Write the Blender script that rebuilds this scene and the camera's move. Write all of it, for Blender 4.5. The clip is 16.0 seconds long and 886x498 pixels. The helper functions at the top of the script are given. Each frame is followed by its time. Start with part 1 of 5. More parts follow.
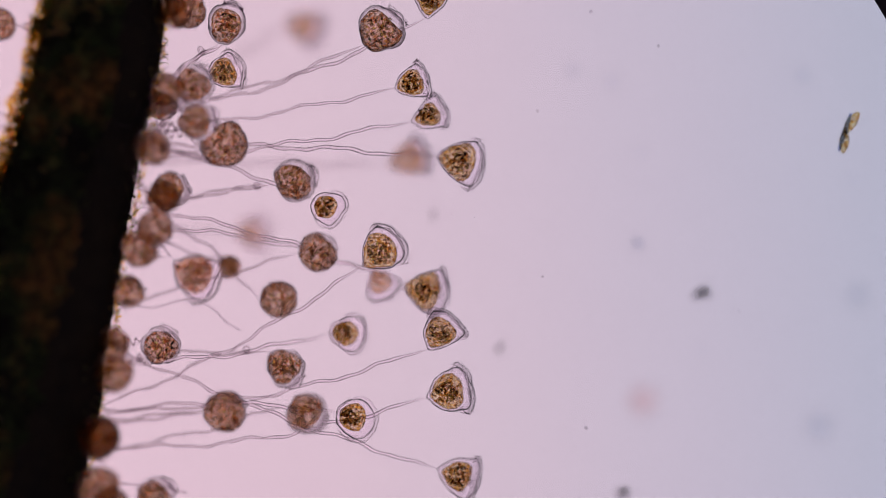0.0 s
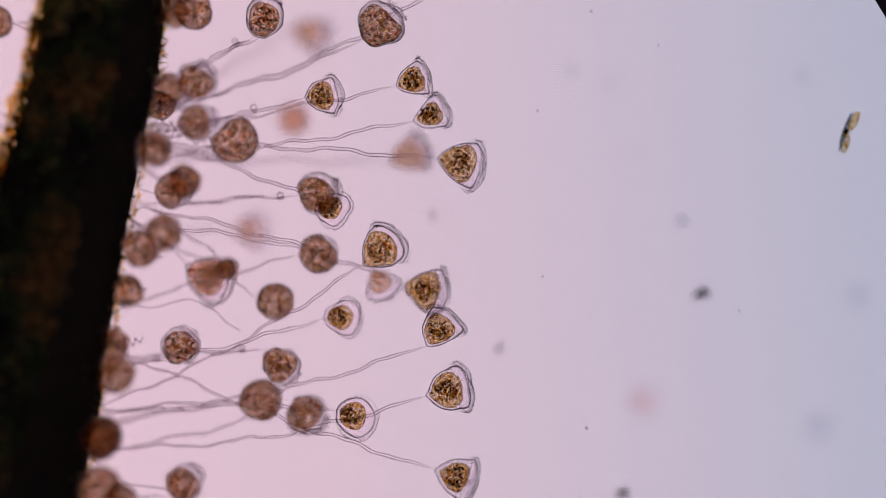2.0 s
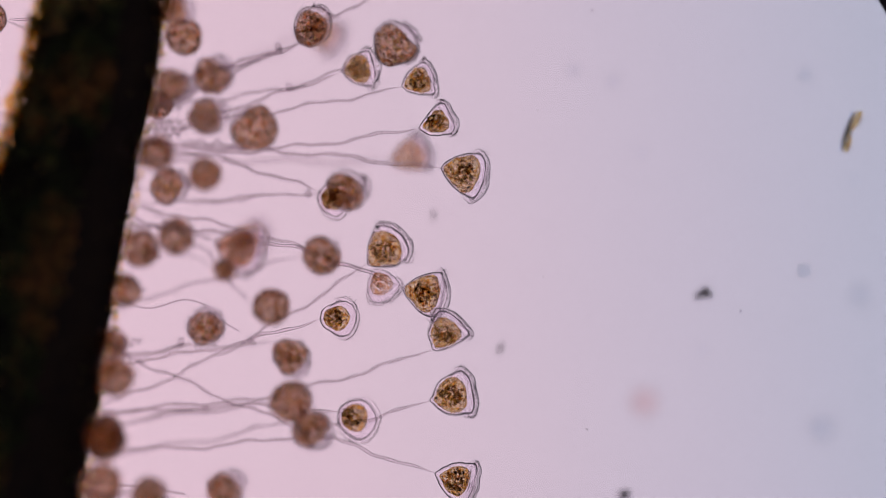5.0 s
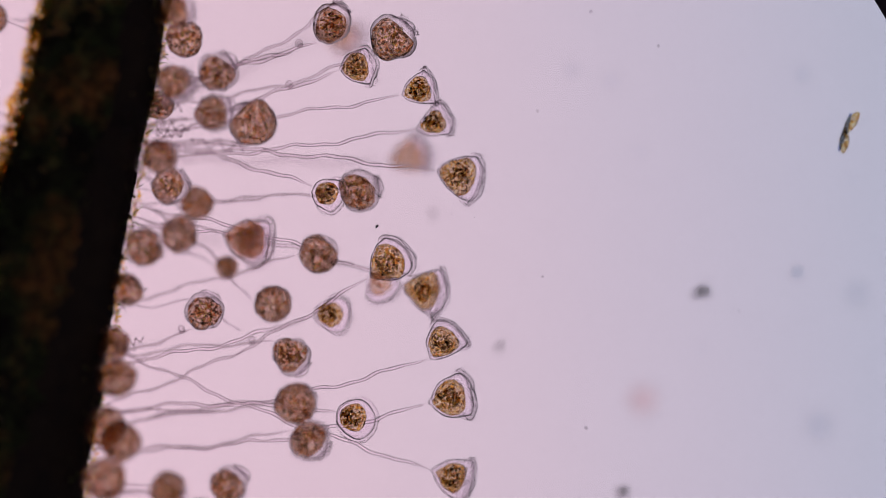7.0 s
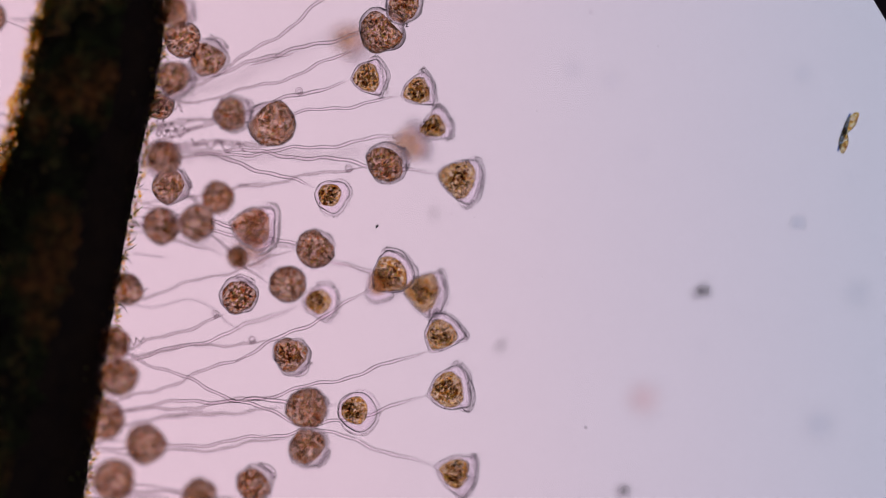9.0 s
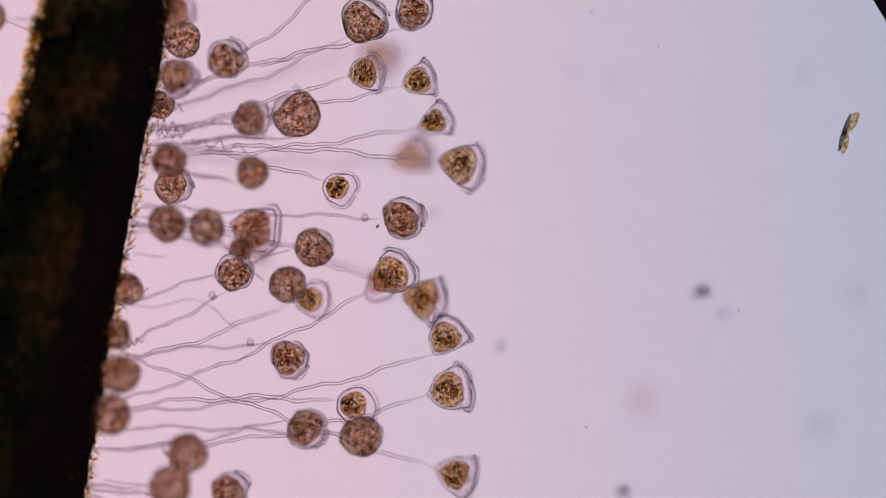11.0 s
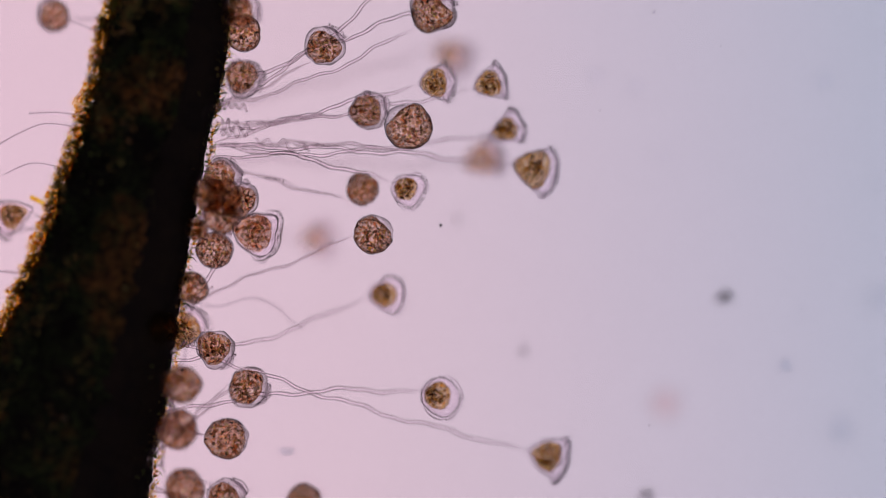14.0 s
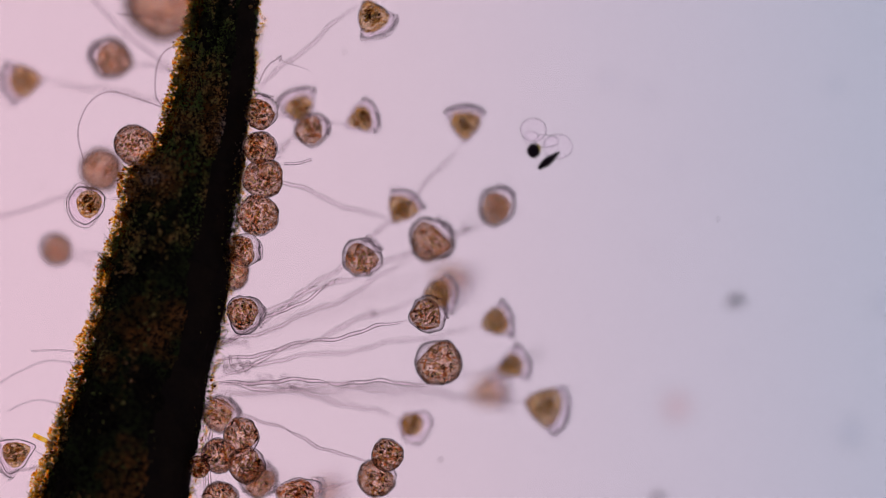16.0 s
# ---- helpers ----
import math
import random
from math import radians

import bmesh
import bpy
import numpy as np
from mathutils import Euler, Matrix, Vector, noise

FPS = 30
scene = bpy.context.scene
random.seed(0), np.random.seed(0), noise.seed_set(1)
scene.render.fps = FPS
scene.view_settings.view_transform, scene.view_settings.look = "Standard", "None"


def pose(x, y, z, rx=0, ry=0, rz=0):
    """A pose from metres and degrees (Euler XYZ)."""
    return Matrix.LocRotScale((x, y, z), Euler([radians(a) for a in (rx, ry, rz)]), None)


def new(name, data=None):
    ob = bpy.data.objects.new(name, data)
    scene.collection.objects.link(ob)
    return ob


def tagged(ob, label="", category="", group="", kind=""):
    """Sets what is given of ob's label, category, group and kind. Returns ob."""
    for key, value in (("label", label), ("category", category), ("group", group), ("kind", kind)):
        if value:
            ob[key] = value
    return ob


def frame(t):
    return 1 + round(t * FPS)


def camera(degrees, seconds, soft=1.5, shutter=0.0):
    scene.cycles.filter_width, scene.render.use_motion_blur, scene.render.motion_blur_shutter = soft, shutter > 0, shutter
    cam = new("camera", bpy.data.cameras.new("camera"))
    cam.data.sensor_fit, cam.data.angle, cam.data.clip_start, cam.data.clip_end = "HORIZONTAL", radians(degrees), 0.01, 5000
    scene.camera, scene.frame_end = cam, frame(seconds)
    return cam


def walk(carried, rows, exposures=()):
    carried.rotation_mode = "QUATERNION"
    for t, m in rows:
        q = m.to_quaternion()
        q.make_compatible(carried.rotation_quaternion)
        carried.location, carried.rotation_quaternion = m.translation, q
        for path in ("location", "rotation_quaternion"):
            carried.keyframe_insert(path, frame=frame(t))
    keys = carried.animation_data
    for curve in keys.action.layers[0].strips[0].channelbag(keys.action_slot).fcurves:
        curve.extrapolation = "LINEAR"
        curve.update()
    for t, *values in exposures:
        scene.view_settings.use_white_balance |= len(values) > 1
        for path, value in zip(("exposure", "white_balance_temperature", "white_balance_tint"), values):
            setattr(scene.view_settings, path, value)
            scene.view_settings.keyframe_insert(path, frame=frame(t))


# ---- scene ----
import functools

# A drop of pond water under a microscope, at a thousand times life size: one metre here is one millimetre there.
# The stage is level, the lens looks straight down on it; underneath, a condenser gathers the light of a lamp into the lens.
LENS = 12.0
cam = camera(LENS, 16.0, soft=0.3)
scene.cycles.max_bounces = scene.cycles.transmission_bounces = scene.cycles.transparent_max_bounces = 28
cam.data.dof.use_dof = True
cam.data.dof.focus_distance = 5.9674
cam.data.dof.aperture_fstop = 0.22

# seconds, x, y, height of the lens over the plane in focus
CAMERA_ROWS = [
    (0, 0.0000, 0.0000, 0),
    (1.7, 0.0000, 0.0000, 0),
    (2.3, 0.0000, 0.0000, -0.022),
    (2.8, 0.0000, 0.0000, -0.035),
    (3.5, 0.0000, 0.0000, -0.042),
    (4.2, 0.0000, 0.0000, -0.04),
    (6.3, 0.0000, 0.0000, -0.025),
    (7, 0.0000, 0.0000, 0),
    (9, 0.0000, 0.0000, 0.01),
    (11.3, -0.0008, 0.0000, 0.012),
    (12, -0.0016, 0.0000, 0.012),
    (12.5, -0.0056, 0.0000, 0.01),
    (12.8, -0.0104, 0.0000, 0.015),
    (13, -0.0184, 0.0000, 0.02),
    (13.1, -0.0464, -0.0008, 0.025),
    (13.2, -0.0704, -0.0016, 0.03),
    (13.3, -0.0864, -0.0024, 0.03),
    (13.5, -0.0936, -0.0032, 0.03),
    (13.8, -0.0912, -0.0032, 0.03),
    (14, -0.0904, -0.0016, 0.032),
    (14.2, -0.0912, 0.0160, 0.036),
    (14.5, -0.0912, 0.0680, 0.045),
    (15, -0.0896, 0.1624, 0.06),
    (15.5, -0.0896, 0.2672, 0.07),
    (16, -0.0904, 0.3344, 0.075),
]
walk(cam, [(t, pose(x, y, 5.9674 + f)) for t, x, y, f in CAMERA_ROWS],
     [(0, 0.01), (12.9, 0.01), (13.4, -0.06), (14.2, -0.02), (15, -0.08), (16, -0.06)])

# ---- light: the lamp under the condenser, and the dim surround, an added fill ----
world = bpy.data.worlds.new("dim_fill")
scene.world = world
world.use_nodes = True
# even violet glow added all round to lift the stem and dark edges
world.node_tree.nodes["Background"].inputs[0].default_value = (0.42, 0.30, 0.42, 1)
world.node_tree.nodes["Background"].inputs[1].default_value = 0.20
# the condenser throws the lamp's image into the eye of the lens: as far below it as the lens is above
CONDENSER_DEPTH, CONDENSER_RADIUS, CONDENSER_REACH = -1.0, 1.3, 6.97
LAMP_DEPTH, LAMP_RADIUS, LAMP_POWER = CONDENSER_DEPTH - CONDENSER_REACH, 1.9, 0.95


# ---- materials ----
def material(name):
    m = bpy.data.materials.new(name)
    m.use_nodes = True
    m.node_tree.nodes.clear()
    return m, m.node_tree.nodes, m.node_tree.links


def coords(n, l, scale):
    """Object coordinates, shifted for every object by its random number, and scaled."""
    tc, oi = n.new("ShaderNodeTexCoord"), n.new("ShaderNodeObjectInfo")
    add = n.new("ShaderNodeVectorMath")
    add.operation = "ADD"
    l.new(tc.outputs["Object"], add.inputs[0])
    l.new(oi.outputs["Random"], add.inputs[1])
    mul = n.new("ShaderNodeVectorMath")
    mul.operation = "SCALE"
    mul.inputs["Scale"].default_value = scale
    l.new(add.outputs[0], mul.inputs[0])
    return mul.outputs[0]


def noise_tex(n, l, vec, scale, detail=3.0, rough=0.6):
    t = n.new("ShaderNodeTexNoise")
    t.inputs["Scale"].default_value, t.inputs["Detail"].default_value = scale, detail
    t.inputs["Roughness"].default_value = rough
    l.new(vec, t.inputs["Vector"])
    return t.outputs["Fac"]


def ramp(n, l, fac, stops, kind="LINEAR"):
    r = n.new("ShaderNodeValToRGB")
    r.color_ramp.interpolation = kind
    e = r.color_ramp.elements
    while len(e) < len(stops):
        e.new(0.5)
    for el, (p, c) in zip(e, stops):
        el.position, el.color = p, (*c, 1)
    l.new(fac, r.inputs[0])
    return r.outputs[0]


def bump(n, l, height, strength, distance):
    b = n.new("ShaderNodeBump")
    b.inputs["Strength"].default_value, b.inputs["Distance"].default_value = strength, distance
    l.new(height, b.inputs["Height"])
    return b.outputs["Normal"]


def clear(name, ior, colour, rough=0.0, grain=0.0, grain_size=120.0, dusk=0.94):
    """Clear living matter: bends the light, tinted a little."""
    m, n, l = material(name)
    out, g = n.new("ShaderNodeOutputMaterial"), n.new("ShaderNodeBsdfGlass")
    g.inputs["IOR"].default_value, g.inputs["Roughness"].default_value = ior, rough
    v = coords(n, l, 1.0)
    f = noise_tex(n, l, v, grain_size, 3)
    dark = tuple(c * dusk for c in colour)
    l.new(ramp(n, l, f, [(0.3, dark), (0.7, colour)]), g.inputs["Color"])
    if grain:
        l.new(bump(n, l, f, grain, 0.004), g.inputs["Normal"])
    l.new(g.outputs[0], out.inputs[0])
    return m


def plasm(name, stops, ior, rough, size=235.0, bend=0.28):
    """Granular cell content: specks of gold, rust and near-black packed between clear droplets."""
    m, n, l = material(name)
    out, g = n.new("ShaderNodeOutputMaterial"), n.new("ShaderNodeBsdfGlass")
    g.inputs["IOR"].default_value, g.inputs["Roughness"].default_value = ior, rough
    v = coords(n, l, 1.0)
    warp = n.new("ShaderNodeTexNoise")
    warp.inputs["Scale"].default_value, warp.inputs["Detail"].default_value = 140, 2
    l.new(v, warp.inputs["Vector"])
    push = n.new("ShaderNodeVectorMath")
    push.operation = "MULTIPLY_ADD"
    push.inputs[1].default_value = (0.006, 0.006, 0.006)
    l.new(warp.outputs["Color"], push.inputs[0])
    l.new(v, push.inputs[2])
    vo = n.new("ShaderNodeTexVoronoi")
    vo.inputs["Scale"].default_value = size
    l.new(push.outputs[0], vo.inputs["Vector"])
    sep = n.new("ShaderNodeSeparateColor")
    l.new(vo.outputs["Color"], sep.inputs[0])
    wide = noise_tex(n, l, v, 48, 2)
    mix = n.new("ShaderNodeMath")
    mix.operation = "MULTIPLY_ADD"
    mix.inputs[1].default_value = 0.6
    l.new(wide, mix.inputs[0])
    off = n.new("ShaderNodeMath")
    off.operation = "SUBTRACT"
    off.inputs[1].default_value = 0.30
    l.new(sep.outputs[0], off.inputs[0])
    l.new(off.outputs[0], mix.inputs[2])
    base = ramp(n, l, mix.outputs[0], stops)
    # dark lines where grain edges bend the light away, put into the colour
    rim = ramp(n, l, vo.outputs["Distance"], [(0.38, (1, 1, 1)), (0.68, (0.84, 0.75, 0.74))])
    mul = n.new("ShaderNodeMix")
    mul.data_type, mul.blend_type = "RGBA", "MULTIPLY"
    mul.inputs[0].default_value = 1.0
    l.new(base, mul.inputs[6])
    l.new(rim, mul.inputs[7])
    l.new(mul.outputs[2], g.inputs["Color"])
    b = bump(n, l, vo.outputs["Distance"], 1.0, 0.005)
    l.new(b, g.inputs["Normal"])
    see, both = n.new("ShaderNodeBsdfTransparent"), n.new("ShaderNodeMixShader")
    l.new(mul.outputs[2], see.inputs["Color"])
    both.inputs[0].default_value = bend
    l.new(see.outputs[0], both.inputs[1])
    l.new(g.outputs[0], both.inputs[2])
    l.new(both.outputs[0], out.inputs[0])
    return m


def solid(name, stops, scale, rough=0.8, through_part=0.4, strength=0.5):
    """Opaque grainy matter that lets a little light seep through."""
    m, n, l = material(name)
    out = n.new("ShaderNodeOutputMaterial")
    d, tr, mx = n.new("ShaderNodeBsdfPrincipled"), n.new("ShaderNodeBsdfTranslucent"), n.new("ShaderNodeMixShader")
    d.inputs["Roughness"].default_value = rough
    v = coords(n, l, 1.0)
    geo = n.new("ShaderNodeNewGeometry")
    f = noise_tex(n, l, v, scale, 5, 0.65)
    isl = n.new("ShaderNodeMath")
    isl.operation = "MULTIPLY_ADD"
    isl.inputs[1].default_value, isl.inputs[2].default_value = 0.14, -0.07
    l.new(geo.outputs["Random Per Island"], isl.inputs[0])
    s = n.new("ShaderNodeMath")
    s.operation = "ADD"
    l.new(f, s.inputs[0])
    l.new(isl.outputs[0], s.inputs[1])
    c = ramp(n, l, s.outputs[0], stops)
    l.new(c, d.inputs["Base Color"])
    l.new(c, tr.inputs["Color"])
    l.new(bump(n, l, f, strength, 0.01), d.inputs["Normal"])
    mx.inputs[0].default_value = through_part
    l.new(d.outputs[0], mx.inputs[1])
    l.new(tr.outputs[0], mx.inputs[2])
    l.new(mx.outputs[0], out.inputs[0])
    return m


def speckle(name, stops, scale, body=0.22):
    """Small half-clear grains, each of its own tint."""
    m, n, l = material(name)
    out, see, d, mx = n.new("ShaderNodeOutputMaterial"), n.new("ShaderNodeBsdfTransparent"), n.new("ShaderNodeBsdfPrincipled"), n.new("ShaderNodeMixShader")
    geo = n.new("ShaderNodeNewGeometry")
    f = noise_tex(n, l, coords(n, l, 1.0), scale, 2)
    s = n.new("ShaderNodeMath")
    s.operation = "MULTIPLY_ADD"
    s.inputs[1].default_value, s.inputs[2].default_value = 0.4, -0.2
    l.new(geo.outputs["Random Per Island"], s.inputs[0])
    a = n.new("ShaderNodeMath")
    a.operation = "ADD"
    l.new(s.outputs[0], a.inputs[0])
    l.new(f, a.inputs[1])
    c = ramp(n, l, a.outputs[0], stops)
    l.new(c, see.inputs["Color"])
    l.new(c, d.inputs["Base Color"])
    d.inputs["Roughness"].default_value = 0.5
    mx.inputs[0].default_value = body
    l.new(see.outputs[0], mx.inputs[1])
    l.new(d.outputs[0], mx.inputs[2])
    l.new(mx.outputs[0], out.inputs[0])
    return m


def lamp_glow():
    """The frosted lamp: brightest in the middle, fading outwards."""
    m, n, l = material("lamp_glow")
    out, e, tc = n.new("ShaderNodeOutputMaterial"), n.new("ShaderNodeEmission"), n.new("ShaderNodeTexCoord")
    far = n.new("ShaderNodeVectorMath")
    far.operation = "LENGTH"
    l.new(tc.outputs["Object"], far.inputs[0])
    part_out = n.new("ShaderNodeMath")
    part_out.operation = "DIVIDE"
    part_out.inputs[1].default_value = LAMP_RADIUS
    l.new(far.outputs["Value"], part_out.inputs[0])
    c = ramp(n, l, part_out.outputs[0], [(0.0, (1.0,) * 3), (0.10, (0.94,) * 3), (0.17, (0.60,) * 3), (0.25, (0.27,) * 3), (0.45, (0.11,) * 3), (1.0, (0.06,) * 3)], "B_SPLINE")
    l.new(c, e.inputs["Color"])
    e.inputs["Strength"].default_value = LAMP_POWER * 1.28
    l.new(e.outputs[0], out.inputs[0])
    return m


def light_gradient():
    """The lit field's drift from rosy to cooler, put into a clear disc's colour."""
    m, n, l = material("light_gradient_tint")
    out, e, tc = n.new("ShaderNodeOutputMaterial"), n.new("ShaderNodeBsdfTransparent"), n.new("ShaderNodeTexCoord")
    mp = n.new("ShaderNodeMapping")
    mp.inputs["Rotation"].default_value = (0, 0, radians(-5))
    mp.inputs["Scale"].default_value = (0.44, 0.44, 0.44)
    mp.inputs["Location"].default_value = (0.5, 0.5, 0)
    l.new(tc.outputs["Object"], mp.inputs["Vector"])
    sep = n.new("ShaderNodeSeparateXYZ")
    l.new(mp.outputs[0], sep.inputs[0])
    c = ramp(n, l, sep.outputs[0], [(0.06, (0.955, 0.640, 0.766)), (0.42, (0.800, 0.595, 0.705)), (0.62, (0.683, 0.571, 0.703)), (0.90, (0.450, 0.506, 0.655))], "B_SPLINE")
    l.new(c, e.inputs["Color"])
    l.new(e.outputs[0], out.inputs[0])
    return m


PELLICLE = clear("pellicle", 1.04, (1.0, 0.99, 1.0), dusk=0.985)
TAUT = clear("taut_pellicle", 1.022, (1.0, 0.99, 1.0), dusk=0.985)
FILMY = clear("thin_pellicle", 1.025, (1.0, 0.99, 1.0), dusk=0.985)
LIP = clear("lip", 1.012, (1.0, 0.99, 1.0), dusk=0.985)
SHEATH = clear("stalk_sheath", 1.043, (1.0, 0.98, 0.99), 0.0, 0.0, 90, 0.98)
GOLD = plasm("golden_plasm", [(0.03, (0.20, 0.07, 0.015)), (0.15, (0.90, 0.54, 0.10)), (0.27, (1.0, 0.86, 0.36)), (0.40, (1.0, 0.98, 0.82))], 1.03, 0.0, 320.0, 0.45)
BROWN = plasm("brown_plasm", [(0.03, (0.17, 0.06, 0.03)), (0.15, (0.86, 0.42, 0.17)), (0.25, (1.0, 0.80, 0.50)), (0.36, (1.0, 0.95, 0.86))], 1.03, 0.0, 290.0, 0.45)
GRAIN = speckle("food_grain", [(0.28, (0.10, 0.03, 0.015)), (0.46, (0.78, 0.38, 0.07)), (0.62, (1.0, 0.84, 0.36))], 60)
DROP = clear("fat_droplet", 1.09, (1.0, 0.97, 0.86), dusk=0.98)


def tissue(name, patches, grain, depth, rough=0.85, through_part=0.35, patch_size=7.0):
    """Plant tissue: broad rust and green patches broken up by fine dark grain."""
    m, n, l = material(name)
    out = n.new("ShaderNodeOutputMaterial")
    d, tr, mx = n.new("ShaderNodeBsdfPrincipled"), n.new("ShaderNodeBsdfTranslucent"), n.new("ShaderNodeMixShader")
    d.inputs["Roughness"].default_value = rough
    v = coords(n, l, 1.0)
    geo = n.new("ShaderNodeNewGeometry")
    base = ramp(n, l, noise_tex(n, l, v, patch_size, 4, 0.6), patches)
    fine = noise_tex(n, l, v, grain, 4, 0.7)
    each = n.new("ShaderNodeMath")
    each.operation = "MULTIPLY_ADD"
    each.inputs[1].default_value, each.inputs[2].default_value = 0.3, -0.15
    l.new(geo.outputs["Random Per Island"], each.inputs[0])
    s = n.new("ShaderNodeMath")
    s.operation = "ADD"
    l.new(fine, s.inputs[0])
    l.new(each.outputs[0], s.inputs[1])
    mul = n.new("ShaderNodeMix")
    mul.data_type, mul.blend_type = "RGBA", "MULTIPLY"
    mul.inputs[0].default_value = 1.0
    l.new(base, mul.inputs[6])
    l.new(ramp(n, l, s.outputs[0], depth), mul.inputs[7])
    l.new(mul.outputs[2], d.inputs["Base Color"])
    l.new(mul.outputs[2], tr.inputs["Color"])
    l.new(bump(n, l, fine, 0.9, 0.008), d.inputs["Normal"])
    mx.inputs[0].default_value = through_part
    l.new(d.outputs[0], mx.inputs[1])
    l.new(tr.outputs[0], mx.inputs[2])
    l.new(mx.outputs[0], out.inputs[0])
    return m


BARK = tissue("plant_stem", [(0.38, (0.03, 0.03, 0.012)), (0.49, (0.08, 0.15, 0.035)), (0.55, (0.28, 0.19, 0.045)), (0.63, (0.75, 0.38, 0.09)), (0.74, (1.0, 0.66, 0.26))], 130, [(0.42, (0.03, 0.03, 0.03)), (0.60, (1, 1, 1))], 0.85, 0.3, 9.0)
DARK_SIDE = solid("stem_dark_side", [(0.3, (0.014, 0.013, 0.008)), (0.7, (0.042, 0.034, 0.016))], 20, 0.9, 0.05)
CRUST = tissue("algal_crust", [(0.33, (0.06, 0.10, 0.03)), (0.43, (0.36, 0.58, 0.14)), (0.51, (0.85, 0.76, 0.24)), (0.60, (1.0, 0.66, 0.20)), (0.70, (1.0, 0.92, 0.7))], 120, [(0.36, (0.02, 0.02, 0.02)), (0.52, (1, 1, 1))], 0.6, 0.35, 14.0)
BLUE = clear("blue_grey_fringe", 1.04, (0.60, 0.70, 0.92), 0.0, 0.4, 150)
AMBER = speckle("amber_grain", [(0.28, (0.45, 0.20, 0.03)), (0.40, (1.0, 0.74, 0.14)), (0.56, (1.0, 0.86, 0.26)), (0.72, (1.0, 0.94, 0.55))], 60, 0.05)
# plasm lightened in colour, as light spread by blur makes it look
PALE = plasm("blur_paled_plasm", [(0.05, (0.78, 0.50, 0.30)), (0.20, (0.95, 0.77, 0.52)), (0.34, (1.0, 0.90, 0.72)), (0.48, (1.0, 1.0, 0.94))], 1.03, 0.0, 290.0)
HAIR = clear("bacterial_hair", 1.035, (0.97, 0.95, 0.96))
DIRT = solid("dirt", [(0.3, (0.02, 0.02, 0.04)), (0.7, (0.10, 0.08, 0.09))], 40, 0.8, 0.2)
SMUDGE = clear("clear_smudge", 1.002, (0.92, 0.93, 0.95))
ROSE = clear("rosy_smudge", 1.002, (0.98, 0.91, 0.90))
BLACK = solid("black_metal", [(0.3, (0.006, 0.006, 0.012)), (0.7, (0.012, 0.012, 0.02))], 4, 0.5, 0.0, 0.1)


# ---- mesh helpers ----
def mesh_from(name, verts, faces, mat, smooth=True):
    me = bpy.data.meshes.new(name)
    me.from_pydata([tuple(v) for v in verts], [], faces)
    me.update()
    if smooth:
        me.polygons.foreach_set("use_smooth", [True] * len(me.polygons))
    me.materials.append(mat)
    return me


def part(name, me, parent, label=""):
    ob = new(name, me)
    ob.parent = parent
    if label:
        ob["label"] = label
    return ob


def revolve(profile, seg, wobble=None):
    """Turn a profile of (axial, radius) round the x axis; both ends close in a point."""
    verts, faces = [(profile[0][0], 0.0, 0.0)], []
    inner = profile[1:-1]
    for a, r in inner:
        for k in range(seg):
            w = 2 * math.pi * k / seg
            verts.append((a, r * math.cos(w), r * math.sin(w)))
    verts.append((profile[-1][0], 0.0, 0.0))
    last = len(verts) - 1
    for k in range(seg):
        k2 = (k + 1) % seg
        faces.append((0, 1 + k2, 1 + k))
        for i in range(len(inner) - 1):
            a, b = 1 + i * seg, 1 + (i + 1) * seg
            faces.append((a + k, a + k2, b + k2, b + k))
        e = 1 + (len(inner) - 1) * seg
        faces.append((e + k, e + k2, last))
    if wobble:
        verts = [wobble(Vector(v)) for v in verts]
    return verts, faces


def smooth_profile(points, steps):
    """A smooth line of `steps` points through the profile's points (Catmull-Rom)."""
    p = [Vector((*q, 0)) for q in points]
    out, n = [], len(p) - 1
    for i in range(steps + 1):
        u = i / steps * n
        k = min(int(u), n - 1)
        f = u - k
        a, b, c, d = p[max(k - 1, 0)], p[k], p[k + 1], p[min(k + 2, n)]
        v = 0.5 * (2 * b + (c - a) * f + (2 * a - 5 * b + 4 * c - d) * f * f + (3 * b - a - 3 * c + d) * f ** 3)
        out.append((v.x, max(v.y, 0.0)))
    return out


@functools.cache
def ico(fine):
    bm = bmesh.new()
    bmesh.ops.create_icosphere(bm, subdivisions=fine, radius=1)
    out = ([v.co.copy() for v in bm.verts], [tuple(v.index for v in f.verts) for f in bm.faces])
    bm.free()
    return out


def blobs(places, fine=1):
    """One heap of little lumps: (centre, radius, stretch) each."""
    verts, faces = [], []
    vs, fs = ico(fine)
    for c, r, s in places:
        o = len(verts)
        verts += [Vector((c[0] + v.x * r * s[0], c[1] + v.y * r * s[1], c[2] + v.z * r * s[2])) for v in vs]
        faces += [(a + o, b + o, d + o) for a, b, d in fs]
    return verts, faces


def tube(points, radii, seg=8, capped=True):
    """A round tube along points."""
    verts, faces, n = [], [], len(points)
    for i, p in enumerate(points):
        p = Vector(p)
        t = (Vector(points[min(i + 1, n - 1)]) - Vector(points[max(i - 1, 0)])).normalized()
        u = t.cross(Vector((0, 0, 1)))
        u = u.normalized() if u.length > 1e-4 else Vector((0, 1, 0))
        w = t.cross(u)
        for k in range(seg):
            a = 2 * math.pi * k / seg
            verts.append(p + (u * math.cos(a) + w * math.sin(a)) * radii[i])
    for i in range(n - 1):
        for k in range(seg):
            k2 = (k + 1) % seg
            faces.append((i * seg + k, i * seg + k2, (i + 1) * seg + k2, (i + 1) * seg + k))
    if capped:
        faces.append(tuple(range(seg))[::-1])
        faces.append(tuple((n - 1) * seg + k for k in range(seg)))
    return verts, faces


